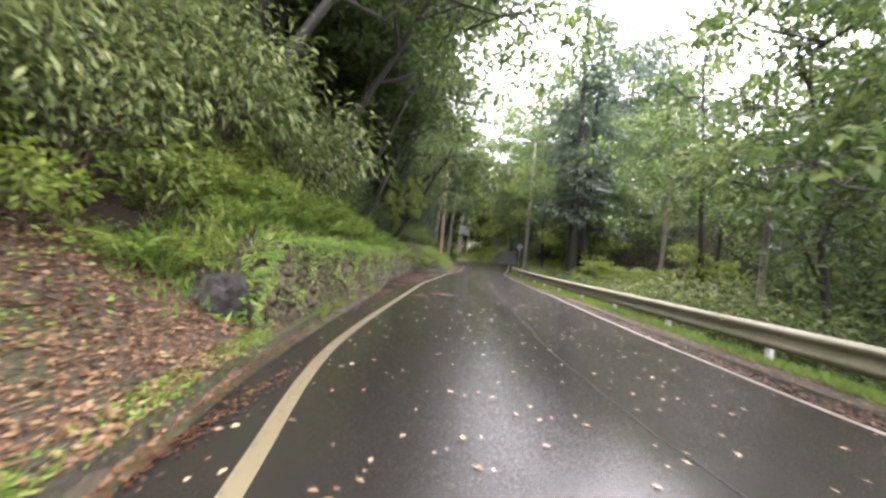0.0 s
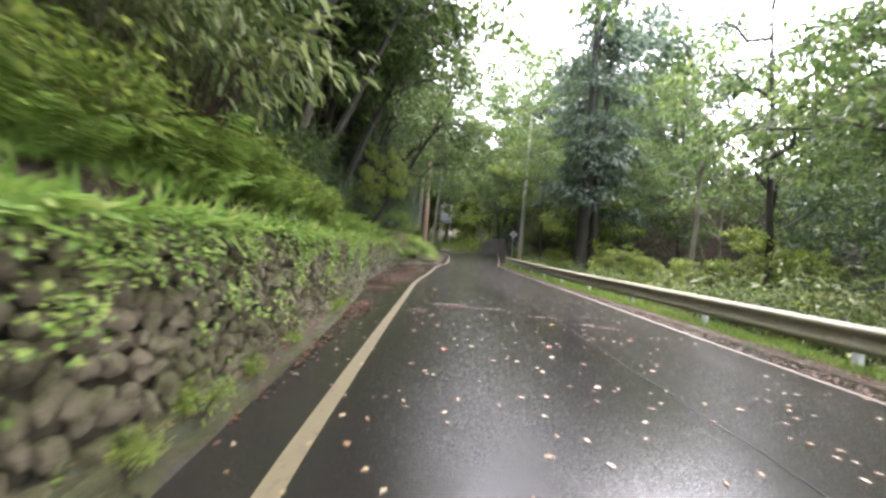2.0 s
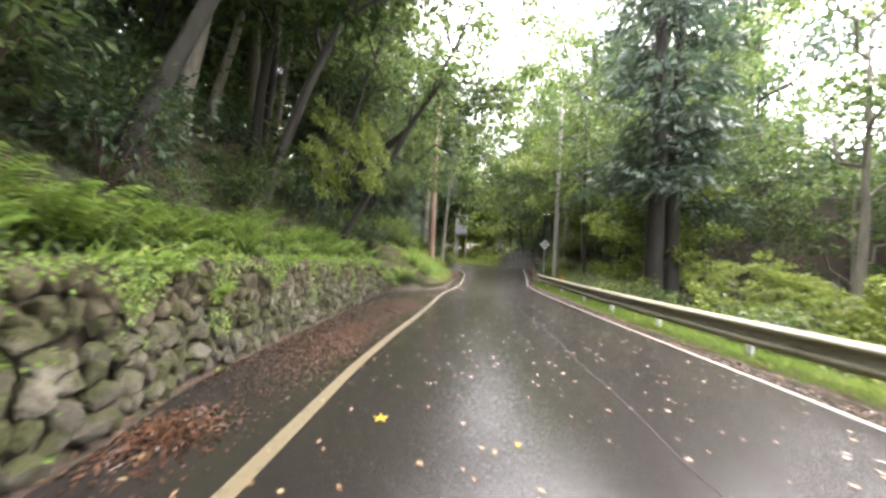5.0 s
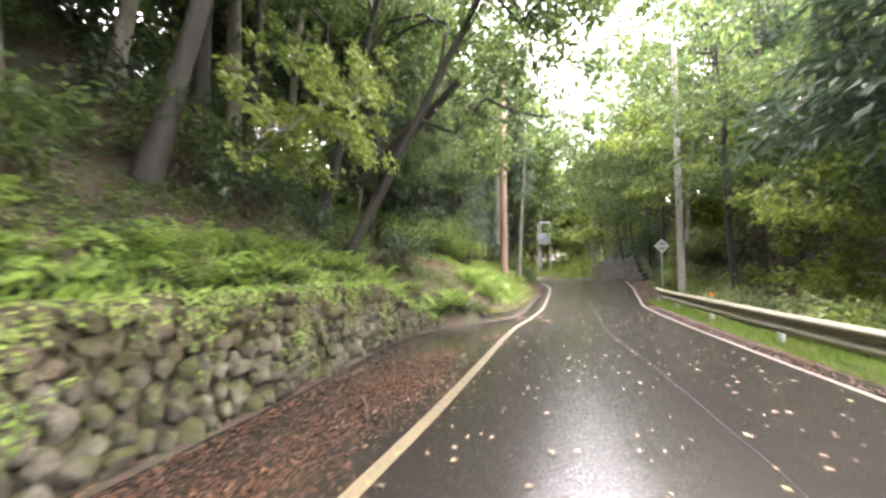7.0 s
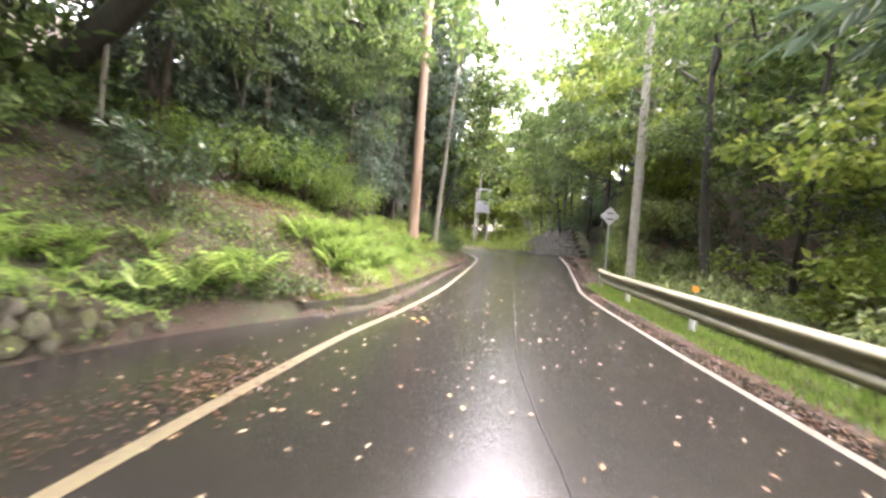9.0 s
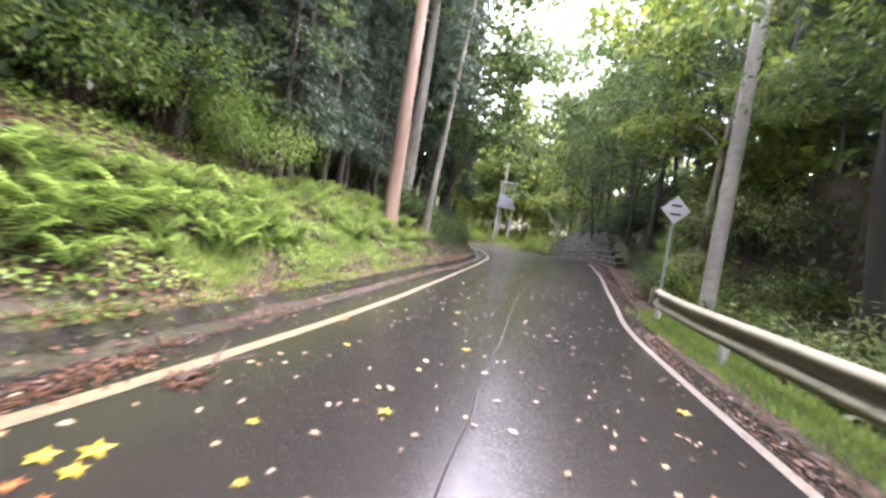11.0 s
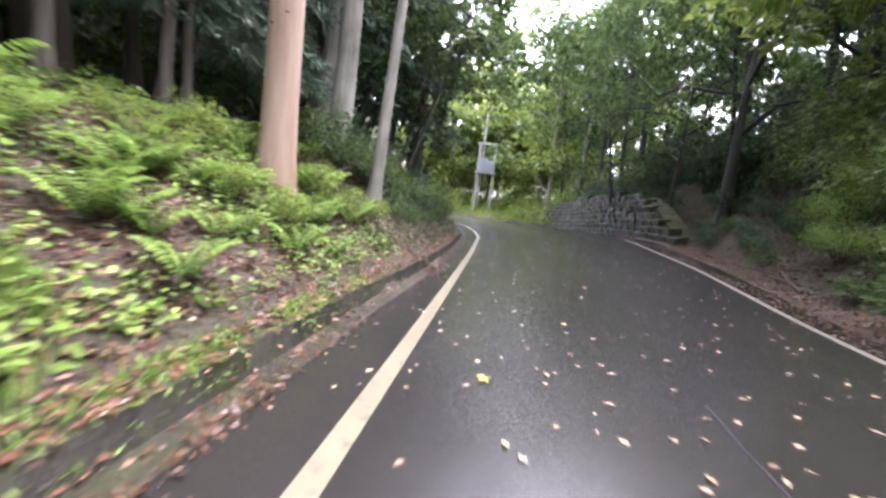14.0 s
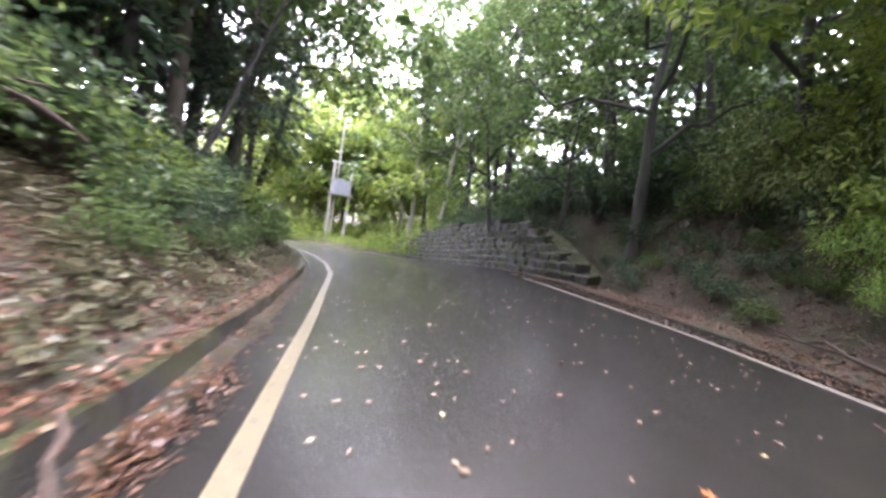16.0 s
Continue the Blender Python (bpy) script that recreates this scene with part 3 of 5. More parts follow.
# ---- guardrail ----
rail_x = curve([(-30, 8.9), (-8, 5.7), (0, 4.9), (5.45, 4.46), (8.1, 4.26), (10.75, 4.06), (13.3, 3.84), (15.8, 3.6), (18.3, 3.45), (20.8, 3.37), (23.3, 3.33), (26.6, 3.36), (29.8, 3.4), (32.8, 3.42)])
rail_top = curve([(-30, 0.57), (10, 0.56), (23, 0.59), (33, 0.62)])
guardrail = thing("guardrail", "dirty cream corrugated steel guardrail on round posts", "guardrail")
WAVE = [(0.0, 0.0), (-0.012, 0.012), (-0.045, 0.03), (-0.082, 0.052), (-0.085, 0.085), (-0.05, 0.115), (-0.012, 0.14), (0.0, 0.165), (0.0, 0.195), (-0.012, 0.215), (-0.05, 0.24), (-0.085, 0.27), (-0.082, 0.302), (-0.045, 0.326), (-0.012, 0.343), (0.0, 0.355)]
ys = np.arange(-20, 32.61, 0.2)
o = np.array(WAVE)
flare = 0.10 * smooth01(ys, 32.0, 32.6)[:, None]
x = rail_x(ys)[:, None] + o[None, :, 0] + flare
z = (rail_top(ys) + road_z(rail_x(ys), ys))[:, None] - 0.355 + o[None, :, 1]
y = np.repeat(ys[:, None], len(o), 1)
front = np.stack([x, y, z], -1).reshape(-1, 3)
k = len(o)
i, j = np.meshgrid(np.arange(len(ys) - 1), np.arange(k - 1), indexing="ij")
f = np.stack([i * k + j, i * k + j + 1, (i + 1) * k + j + 1, (i + 1) * k + j], -1).reshape(-1, 4)
beam = piece("beam", front, f, M_RAIL, guardrail, "two-wave steel beam with green-brown grime", True)
thick = beam.modifiers.new("sheet", "SOLIDIFY")
thick.thickness, thick.offset = 0.006, 0.0
POSTS = [-15.4, -12.8, -10.2, -7.6, -5.0, -2.4, 0.2, 2.8, 5.45, 8.1, 10.75, 13.3, 15.8, 18.3, 20.8, 23.3, 26.6, 29.8, 32.3]
bm = bmesh.new()
bmesh.ops.create_cone(bm, cap_ends=True, segments=16, radius1=0.057, radius2=0.057, depth=1.1, matrix=Matrix.Translation((0, 0, -0.05)))
post_me = from_bm("post", bm, M_POST, True)
bm = bmesh.new()
bmesh.ops.create_uvsphere(bm, u_segments=10, v_segments=6, radius=0.016)
bolt_me = from_bm("bolt", bm, M_METAL, True)
for y in POSTS:
    px = float(rail_x(y)) + 0.062
    ob = part("post", post_me, guardrail, "round off-white steel post")
    ob.location = (px, y, float(rail_top(y) + road_z(px, y)) - 0.56)
    b = part("bolt", bolt_me, ob)
    b.location = (-0.072, 0, 0.38)
piece("end_cap", *tube([(float(rail_x(32.6)) + 0.045, 32.58, float(rail_top(32.6) + road_z(3.4, 32.6)) - 0.36), (float(rail_x(32.6)) + 0.045, 32.58, float(rail_top(32.6) + road_z(3.4, 32.6)) + 0.005)], [0.085, 0.085], 12), M_RAIL, guardrail, "curled end of the beam", True)
delineator = thing("delineator", "small orange road reflector clipped to the guardrail", "reflector")
dz = float(rail_top(26.6) + road_z(3.4, 26.6))
piece("stem", *tube([(3.42, 26.6, dz - 0.05), (3.42, 26.6, dz + 0.06)], [0.012, 0.012], 6), M_METAL, delineator)
bm = bmesh.new()
bmesh.ops.create_cone(bm, cap_ends=True, segments=18, radius1=0.05, radius2=0.05, depth=0.025, matrix=Matrix.Translation((3.42, 26.6, dz + 0.1)) @ pose(0, 0, 0, 90, 0, 0))
part("reflector", from_bm("reflector", bm, M_ORANGE), delineator, "orange reflector disc")


# ---- poles, sign, transformer ----
def gz(x, y):
    return float(ground_z(x, y))


pole = thing("utility_pole", "grey concrete utility pole beside the guardrail end", "utility pole")
hs = np.linspace(-0.5, 11.5, 13)
piece("shaft", *tube([(4.41, 32.65, gz(4.41, 32.65) + h) for h in hs], [0.138 - 0.004 * h for h in hs], 20), M_POLE, pole, smooth=True)
for h in (3.6, 5.2):
    piece("band", *tube([(4.41, 32.65, gz(4.41, 32.65) + h), (4.41, 32.65, gz(4.41, 32.65) + h + 0.04)], [0.130, 0.130], 20), M_METAL, pole, "galvanised steel band")
wood_pole = thing("wooden_pole", "peeled orange-brown log pole rising from the bank", "pole")
rng = np.random.default_rng(2)
hs = np.linspace(-0.4, 12.5, 40)
zb = gz(-3.0, 35.1)
piece("shaft", *tube([(-3.0 + 0.006 * math.sin(h * 1.1), 35.1 + 0.005 * math.sin(h * 0.8), zb + h) for h in hs], [0.20 - 0.006 * h + 0.05 * math.exp(-max(h, 0) * 3) for h in hs], 22, 0.008, rng), M_WOODPOLE, wood_pole, smooth=True)
for k in range(16):
    a, h = rng.uniform(-2.6, 0.6), rng.uniform(0.8, 7.5)
    r = 0.195 - 0.006 * h
    bm = bmesh.new()
    bmesh.ops.create_uvsphere(bm, u_segments=8, v_segments=6, radius=0.02, matrix=Matrix.Translation((-3.0 + r * math.cos(a), 35.1 + r * math.sin(a), zb + h)) @ Matrix.Diagonal((1, 1, 0.6, 1)))
    part("knot", from_bm("knot", bm, M_TWIG, True), wood_pole, "dark branch knot")

sign = thing("road_sign", "diamond road sign on a thin steel post, seen from behind", "road sign")
sx, sy = 4.08, 34.2
sz = gz(sx, sy)
piece("post", *tube([(sx, sy, sz - 0.3), (sx, sy, sz + 2.35)], [0.03, 0.03], 12), M_METAL, sign, "thin galvanised post", True)
bm = block((0.46, 0.012, 0.46), 0.004)
plate = part("plate", from_bm("plate", bm, M_PLATE), sign, "bare grey back of a diamond plate")
plate.matrix_basis = pose(sx, sy - 0.045, 2.42, 0, 0, 6) @ pose(0, 0, 0, 0, 45, 0)
for h in (-0.1, 0.1):
    bm = block((0.22, 0.03, 0.04), 0.005)
    b = part("bracket", from_bm("bracket", bm, M_BARK_DARK), sign, "dark clamp bracket")
    b.matrix_basis = pose(sx, sy - 0.06, 2.42 + h)

mount = thing("transformer", "pale grey transformer box on a pole-mounted steel platform", "transformer")
tz = gz(-1.9, 75)
for dx in (-0.85, 0.85):
    piece("leg", *tube([(-1.9 + dx, 75, tz - 0.4), (-1.9 + dx, 75, tz + 7.6)], [0.14, 0.12], 12), M_POLE, mount, "concrete pole", True)
piece("mast", *tube([(-2.4, 75.4, tz - 0.4), (-2.4, 75.4, tz + 13.5)], [0.11, 0.07], 12), M_POLE, mount, "tall concrete mast", True)
for name, size, at, mat in (("platform", (2.3, 1.3, 0.14), (-1.9, 75, 4.35), M_METAL), ("box", (1.75, 1.1, 1.25), (-1.9, 74.9, 5.1), M_BOX), ("crossbeam", (2.3, 0.12, 0.12), (-1.9, 75, 7.5), M_METAL), ("lid", (1.85, 1.2, 0.08), (-1.9, 74.9, 5.78), M_BOX)):
    part(name, from_bm(name, block(size, 0.02, (at[0], at[1], at[2] + tz)), mat), mount)
for k in range(5):
    part("fin", from_bm("fin", block((0.03, 0.12, 0.9), 0.004, (-2.5 + k * 0.3, 74.28, tz + 5.05)), M_BOX), mount)


# ---- trees ----
def bent(a, b, sag, n=7, rng=None, shake=0.0):
    s = np.linspace(0, 1, n)[:, None]
    p = np.asarray(a) * (1 - s) + np.asarray(b) * s + np.array([0, 0, sag]) * (s * (1 - s) * 4)
    if rng is not None and shake:
        p[1:-1] += rng.normal(size=(n - 2, 3)) * shake
    return p


def clump_leaves(rng, centres, radius, per, length, width, droop=0.35, flat=0.55):
    """Leaves in flattened clumps, denser near the rim, pointing outward and down."""
    c = np.repeat(centres, per, 0)
    r = np.repeat(radius, per)[:, None]
    u = unit(rng.normal(size=c.shape)) * rng.uniform(0.25, 1.0, (len(c), 1)) ** 0.6
    base = c + u * r * np.array([1, 1, flat])
    way = unit(u * np.array([1, 1, 0.3]) + rng.normal(size=c.shape) * 0.45 - np.array([0, 0, droop]))
    face = unit(np.array([0, 0, 1.0]) + rng.normal(size=c.shape) * 0.5)
    k = rng.uniform(0.7, 1.3, len(c))
    return blades(base, way, face, length * k, width * k)


def broad_tree(name, seed, height, spread, clumps, per, leaf, bark, label, leaf_size=(0.2, 0.11), low=0.3, lean=0.0, thick=0.15, droop=0.35):
    rng = np.random.default_rng(seed)
    root = thing(name, label, "tree", "trees along the road")
    hs = np.linspace(0, 1, 12)
    sway = np.cumsum(rng.normal(size=(12, 2)) * 0.02 * height / 6, 0)
    spine = np.stack([sway[:, 0] + lean * hs * height, sway[:, 1], hs * height * 0.93 - 0.3], -1)
    rad = thick * (1.02 - hs * 0.85) + 0.7 * thick * np.exp(-hs * 30)
    piece("trunk", *tube(spine, rad, 10, 0.03, rng), bark, root, smooth=True)
    centres, sizes, twigs = [], [], []
    limbs = 7
    for k in range(limbs):
        s = low + (0.95 - low) * (k + 0.5) / limbs
        start = np.array([np.interp(s, hs, spine[:, n]) for n in range(3)])
        a = k * 2.4 + rng.uniform(-0.5, 0.5)
        reach = spread * (1.0 - 0.55 * abs(s - 0.55)) * rng.uniform(0.75, 1.1)
        end = start + np.array([math.cos(a) * reach, math.sin(a) * reach, rng.uniform(0.05, 0.35) * height * (1.1 - s)])
        p = bent(start, end, 0.12 * reach, 7, rng, 0.06 * reach)
        piece("limb", *tube(p, np.linspace(thick * 0.42, 0.012, 7), 6), bark, root, smooth=True)
        for q in range(clumps // limbs):
            w = rng.uniform(0.3, 1.05)
            at = np.array([np.interp(w, np.linspace(0, 1, 7), p[:, n]) for n in range(3)]) + rng.normal(size=3) * reach * np.array([0.24, 0.24, 0.14])
            centres.append(at)
            sizes.append(rng.uniform(0.4, 0.85) * spread * 0.23)
            twigs.append(tube(bent(p[min(6, int(w * 6))], at, 0.05, 2), [0.014, 0.005], 3))
    piece("twig_work", *join(*twigs), bark, root)["kind"] = "stuff"
    piece("crown", *clump_leaves(rng, np.array(centres), np.array(sizes), per, *leaf_size, droop), leaf, root, "many separate leaves in loose clumps")
    return root


def conifer(name, seed, height, spread, branches, per, leaf, bark, label, low=0.3, thick=0.2):
    """A cedar: straight trunk, drooping boughs, hanging sprays of needles."""
    rng = np.random.default_rng(seed)
    root = thing(name, label, "tree", "cedars along the road")
    hs = np.linspace(0, 1, 14)
    spine = np.stack([0.012 * height * np.sin(hs * 3 + seed), 0.01 * height * np.cos(hs * 2.3 + seed), hs * height - 0.3], -1)
    piece("trunk", *tube(spine, thick * (1 - hs * 0.9) + 0.6 * thick * np.exp(-hs * 35), 14, 0.025, rng), bark, root, smooth=True)
    b, w, f, ln, wd, sticks = [], [], [], [], [], []
    for k in range(branches):
        s = low + (0.98 - low) * ((k + rng.uniform(0, 1)) / branches)
        start = np.array([np.interp(s, hs, spine[:, n]) for n in range(3)])
        a = rng.uniform(0, 2 * math.pi)
        reach = spread * (1.05 - s) ** 0.7 * rng.uniform(0.6, 1.1)
        out = np.array([math.cos(a), math.sin(a), 0])
        p = bent(start, start + out * reach - np.array([0, 0, reach * rng.uniform(0.1, 0.35)]), 0.1 * reach, 6)
        sticks.append(tube(p[::2], np.linspace(0.035, 0.008, 3), 3))
        n = max(6, int(per * reach / spread))
        t = rng.uniform(0.18, 1.0, n) ** 0.8
        at = np.stack([np.interp(t, np.linspace(0, 1, 6), p[:, q]) for q in range(3)], -1)
        side = np.cross(out, (0, 0, 1.0))
        off = rng.normal(size=(n, 1)) * 0.26 * (1.1 - t[:, None]) * reach * side + rng.normal(size=(n, 3)) * 0.06
        b.append(at + off)
        w.append(out * 0.8 + unit(off) * 0.6 + np.array([0, 0, -0.65]) + rng.normal(size=(n, 3)) * 0.4)
        f.append(np.array([0, 0, 1.0]) + rng.normal(size=(n, 3)) * 0.6)
        ln.append(rng.uniform(0.22, 0.5, n))
        wd.append(rng.uniform(0.07, 0.15, n))
    piece("bough_work", *join(*sticks), bark, root)["kind"] = "stuff"
    piece("crown", *blades(np.concatenate(b), np.concatenate(w), np.concatenate(f), np.concatenate(ln), np.concatenate(wd), 0.06), leaf, root, "hanging sprays of needles")
    return root


class Stock:
    """One built model; the first use moves it, later uses copy it."""

    def __init__(self, ob):
        self.ob, self.used = ob, False

    def put(self, x, y, turn=0.0, size=1.0, z=None, tip=(0.0, 0.0), tall=1.0):
        m = pose(x, y, gz(x, y) if z is None else z, tip[0], tip[1], 0) @ pose(0, 0, 0, 0, 0, turn) @ Matrix.Diagonal((size, size, size * tall, 1))
        if not self.used:
            self.used = True
            self.ob.matrix_basis = m
            return self.ob
        a, b, c = self.ob.scale
        return copy_thing(self.ob, m @ Matrix.Diagonal((1 / a, 1 / b, 1 / c, 1)))


BROAD = [Stock(broad_tree("broadleaf_tree", 20 + k, 15.0, 5.6, 84, 48, L_BROAD, bark, "tall broadleaf forest tree with layered dark green leaves", (0.36, 0.21), low=lo, lean=l, thick=0.17))
         for k, (bark, l, lo) in enumerate(((M_BARK_DARK, 0.05, 0.3), (M_BARK_PALE, -0.06, 0.38), (M_BARK_DARK, 0.1, 0.25)))]
FINE = [Stock(broad_tree("broadleaf_tree", 26 + k, 14.0, 5.2, 133, 62, L_BROAD, M_BARK_DARK, "slender broadleaf tree with small airy leaves", (0.21, 0.105), low=0.3, lean=0.05, thick=0.15)) for k in range(2)]
BRIGHT = [Stock(broad_tree("broadleaf_tree", 30 + k, 9.0, 3.6, 70, 76, L_BRIGHT, M_BARK_PALE, "young tree with bright yellow-green leaves", (0.24, 0.13), low=0.22, lean=0.06, thick=0.09)) for k in range(2)]
FAR = [Stock(broad_tree("broadleaf_tree", 34 + k, 9.0, 3.6, 84, 26, L_BRIGHT, M_BARK_PALE, "young tree with bright yellow-green leaves beyond the bend", (0.3, 0.17), low=0.15, lean=0.04, thick=0.09)) for k in range(2)]
DARK_FAR = [Stock(broad_tree("broadleaf_tree", 36 + k, 15.0, 5.4, 98, 28, L_CEDAR, M_BARK_DARK, "tall blue-green forest tree standing back from the road", (0.34, 0.16), low=0.2, lean=0.04, thick=0.15)) for k in range(2)]
BANK = [Stock(broad_tree("broadleaf_tree", 47 + k, 8.5, 4.4, 60, 46, L_BROAD, M_BARK_DARK, "dark forked tree rooted on the cut bank", (0.2, 0.1), low=0.3, lean=0.08, thick=0.17)) for k in range(2)]
SLENDER = [Stock(broad_tree("broadleaf_tree", 44 + k, 15.0, 2.7, 49, 40, L_BROAD, bark, "slender tree with a bare trunk and a thin high crown", (0.2, 0.1), low=0.45, lean=l, thick=0.15)) for k, (bark, l) in enumerate(((M_BARK_PALE, 0.02), (M_BARK_DARK, 0.07)))]
CEDARS = [Stock(conifer("cedar_tree", 50 + k, 18.0, 3.2, 120, 54, L_CEDAR, M_BARK_CEDAR, "tall cedar with drooping blue-green boughs", low=lo)) for k, lo in enumerate((0.16, 0.34))]
OLD_CEDAR = Stock(conifer("cedar_tree", 58, 18.0, 3.0, 120, 66, L_CEDAR, M_BARK_DARK, "massive old cedar with a dark trunk and drooping boughs", low=0.27, thick=0.3))
CEDARS.append(Stock(conifer("cedar_tree", 57, 18.0, 3.0, 70, 84, L_CEDAR, M_BARK_PALE, "tall cedar with a bare pale grey trunk", low=0.42, thick=0.26)))


def bush(name, seed, size, stems, per, leaf, label, length, width, droop=0.5, tall=1.0):
    rng = np.random.default_rng(seed)
    root = thing(name, label, "shrub", "undergrowth shrubs")
    sticks, b, w, f = [], [], [], []
    for k in range(stems):
        a, r = rng.uniform(0, 2 * math.pi), size * rng.uniform(0.5, 1.0)
        end = np.array([math.cos(a) * r, math.sin(a) * r, size * tall * rng.uniform(0.45, 1.15)])
        p = bent((rng.normal() * 0.08, rng.normal() * 0.08, -0.1), end, size * 0.28, 7, rng, 0.04 * size)
        sticks.append(tube(p[::3], np.linspace(0.014, 0.004, 3) * (0.6 + size * 0.4), 3))
        t = rng.uniform(0.25, 1.0, per) ** 0.7
        at = np.stack([np.interp(t, np.linspace(0, 1, 7), p[:, q]) for q in range(3)], -1)
        spread = rng.normal(size=(per, 3)) * size * 0.13
        b.append(at + spread)
        w.append(unit(spread) * 0.8 + np.array([math.cos(a) * 0.6, math.sin(a) * 0.6, -droop]) + rng.normal(size=(per, 3)) * 0.35)
        f.append(np.array([0, 0, 1.0]) + rng.normal(size=(per, 3)) * 0.45)
    n = stems * per
    k = rng.uniform(0.65, 1.3, n)
    piece("stem_work", *join(*sticks), M_TWIG, root)["kind"] = "stuff"
    piece("leaves", *blades(np.concatenate(b), np.concatenate(w), np.concatenate(f), length * k, width * k), leaf, root)
    return root


BAMBOO = [Stock(bush("bamboo_shrub", 60 + k, 1.5, 28, 72, L_BAMBOO, "arching dwarf bamboo with long drooping leaves", 0.19, 0.042, 0.7, 1.1)) for k in range(2)]
PALE = [Stock(bush("leafy_shrub", 68 + k, 1.25, 30, 150, L_FERN, "rounded pale green shrub with fine drooping leaves", 0.075, 0.03, 0.6, 1.0)) for k in range(2)]
LEAFY = [Stock(bush("leafy_shrub", 64 + k, 1.0, 18, 44, m, "dense leafy shrub of the roadside bank", 0.135, 0.068, 0.3)) for k, m in enumerate((L_BROAD, L_BRIGHT, L_GLOSSY))]


def fern(seed, size, fronds=8):
    rng = np.random.default_rng(seed)
    root = thing("fern", "fresh green fern on the bank", "fern", "ferns on the banks")
    for k in range(fronds):
        b, w, f, ln = [], [], [], []
        a = k / fronds * 6.283 + rng.uniform(-0.3, 0.3)
        out = np.array([math.cos(a), math.sin(a), 0])
        r = size * rng.uniform(0.75, 1.1)
        t = np.linspace(0.12, 1, 16)
        p = out * (t * r)[:, None] + np.array([0, 0, 1]) * (size * 0.75 * np.sin(t * 2.1) * rng.uniform(0.7, 1.1))[:, None]
        side = np.cross(out, (0, 0, 1.0))
        for sgn in (-1, 1):
            b.append(p)
            w.append(side * sgn + out * 0.45 + np.array([0, 0, -0.25]) + rng.normal(size=p.shape) * 0.06)
            f.append(np.tile((0, 0, 1.0), (16, 1)) + out * -0.2)
            ln.append(size * 0.32 * np.sin(np.clip(t * 1.05, 0, 1) * math.pi * 0.85 + 0.45))
        ln = np.concatenate(ln)
        rib = tube(np.concatenate([[(0, 0, -0.02)], p[::5]]), [0.005, 0.004, 0.003, 0.002, 0.001], 3)
        piece("frond", *join(blades(np.concatenate(b), np.concatenate(w), np.concatenate(f), ln, ln * 0.3, 0.03), rib), L_FERN, root)
    return root


def thicket(label, spots_sizes, leaf, seed, per=240, length=0.2):
    """Undergrowth that nobody could count: leaves heaped over many spots, one mesh."""
    q = np.random.default_rng(seed)
    b, w, ln = [], [], []
    for x, y, z, s in spots_sizes:
        u = unit(q.normal(size=(per, 3))) * q.uniform(0.4, 1.0, (per, 1)) ** 0.5
        u[:, 2] = np.abs(u[:, 2])
        u *= 1 + 0.3 * np.sin(u[:, :1] * 5 + x * 3) * np.cos(u[:, 1:2] * 4 + y * 2)
        b.append(np.array([x, y, z]) + u * s)
        w.append(u * np.array([1, 1, 0.2]) + q.normal(size=(per, 3)) * 0.5 - np.array([0, 0, 0.3]))
        ln.append(q.uniform(0.6, 1.3, per) * length * max(0.8, s ** 0.5))
    b, w, ln = np.concatenate(b), np.concatenate(w), np.concatenate(ln)
    me = mesh_np("undergrowth", *blades(b, w, np.array([0, 0, 1.0]) + q.normal(size=b.shape) * 0.5, ln, ln * 0.5), leaf)
    tagged(new("undergrowth", me), label, "undergrowth", kind="stuff")


FERNS = [Stock(fern(70 + k, s)) for k, s in enumerate((0.45, 0.6, 0.38))]


# ---- planting: the hill side ----
rng = np.random.default_rng(101)


def scatter(n, x0, x1, y0, y1, apart, ok=lambda x, y: True, seed=0):
    r = np.random.default_rng(seed)
    out = []
    for _ in range(n * 30):
        x, y = r.uniform(x0, x1), r.uniform(y0, y1)
        if ok(x, y) and all((x - a) ** 2 + (y - b) ** 2 > apart**2 for a, b in out):
            out.append((x, y))
            if len(out) == n:
                break
    return out


def off_left(x, y):
    return float(wall_foot(y)) - x


def off_right(x, y):
    return x - float(edge_right(y))


# tall trees up the slope, whose crowns reach over the lane
for k, (x, y) in enumerate(scatter(27, -19, -4, 4, 33, 2.7, lambda x, y: off_left(x, y) > (3.6 if y < 25 else 5.0), 1)):
    (BROAD[k % 3] if off_left(x, y) < 9 else DARK_FAR[k % 2]).put(x, y, rng.uniform(0, 360), rng.uniform(0.75, 1.15), tip=(0, rng.uniform(2, 10)))
for k, (x, y) in enumerate(scatter(12, -13, -4.3, 33, 50, 2.2, lambda x, y: off_left(x, y) > 3.0, 2)):
    CEDARS[k % 2].put(x, y, rng.uniform(0, 360), rng.uniform(0.8, 1.15))
for k, (x, y) in enumerate(scatter(12, -16, -2.6, 43, 60, 2.4, lambda x, y: off_left(x, y) > 2.0, 3)):
    (BRIGHT if k % 3 else BROAD)[k % 2].put(x, y, rng.uniform(0, 360), rng.uniform(0.7, 1.0))
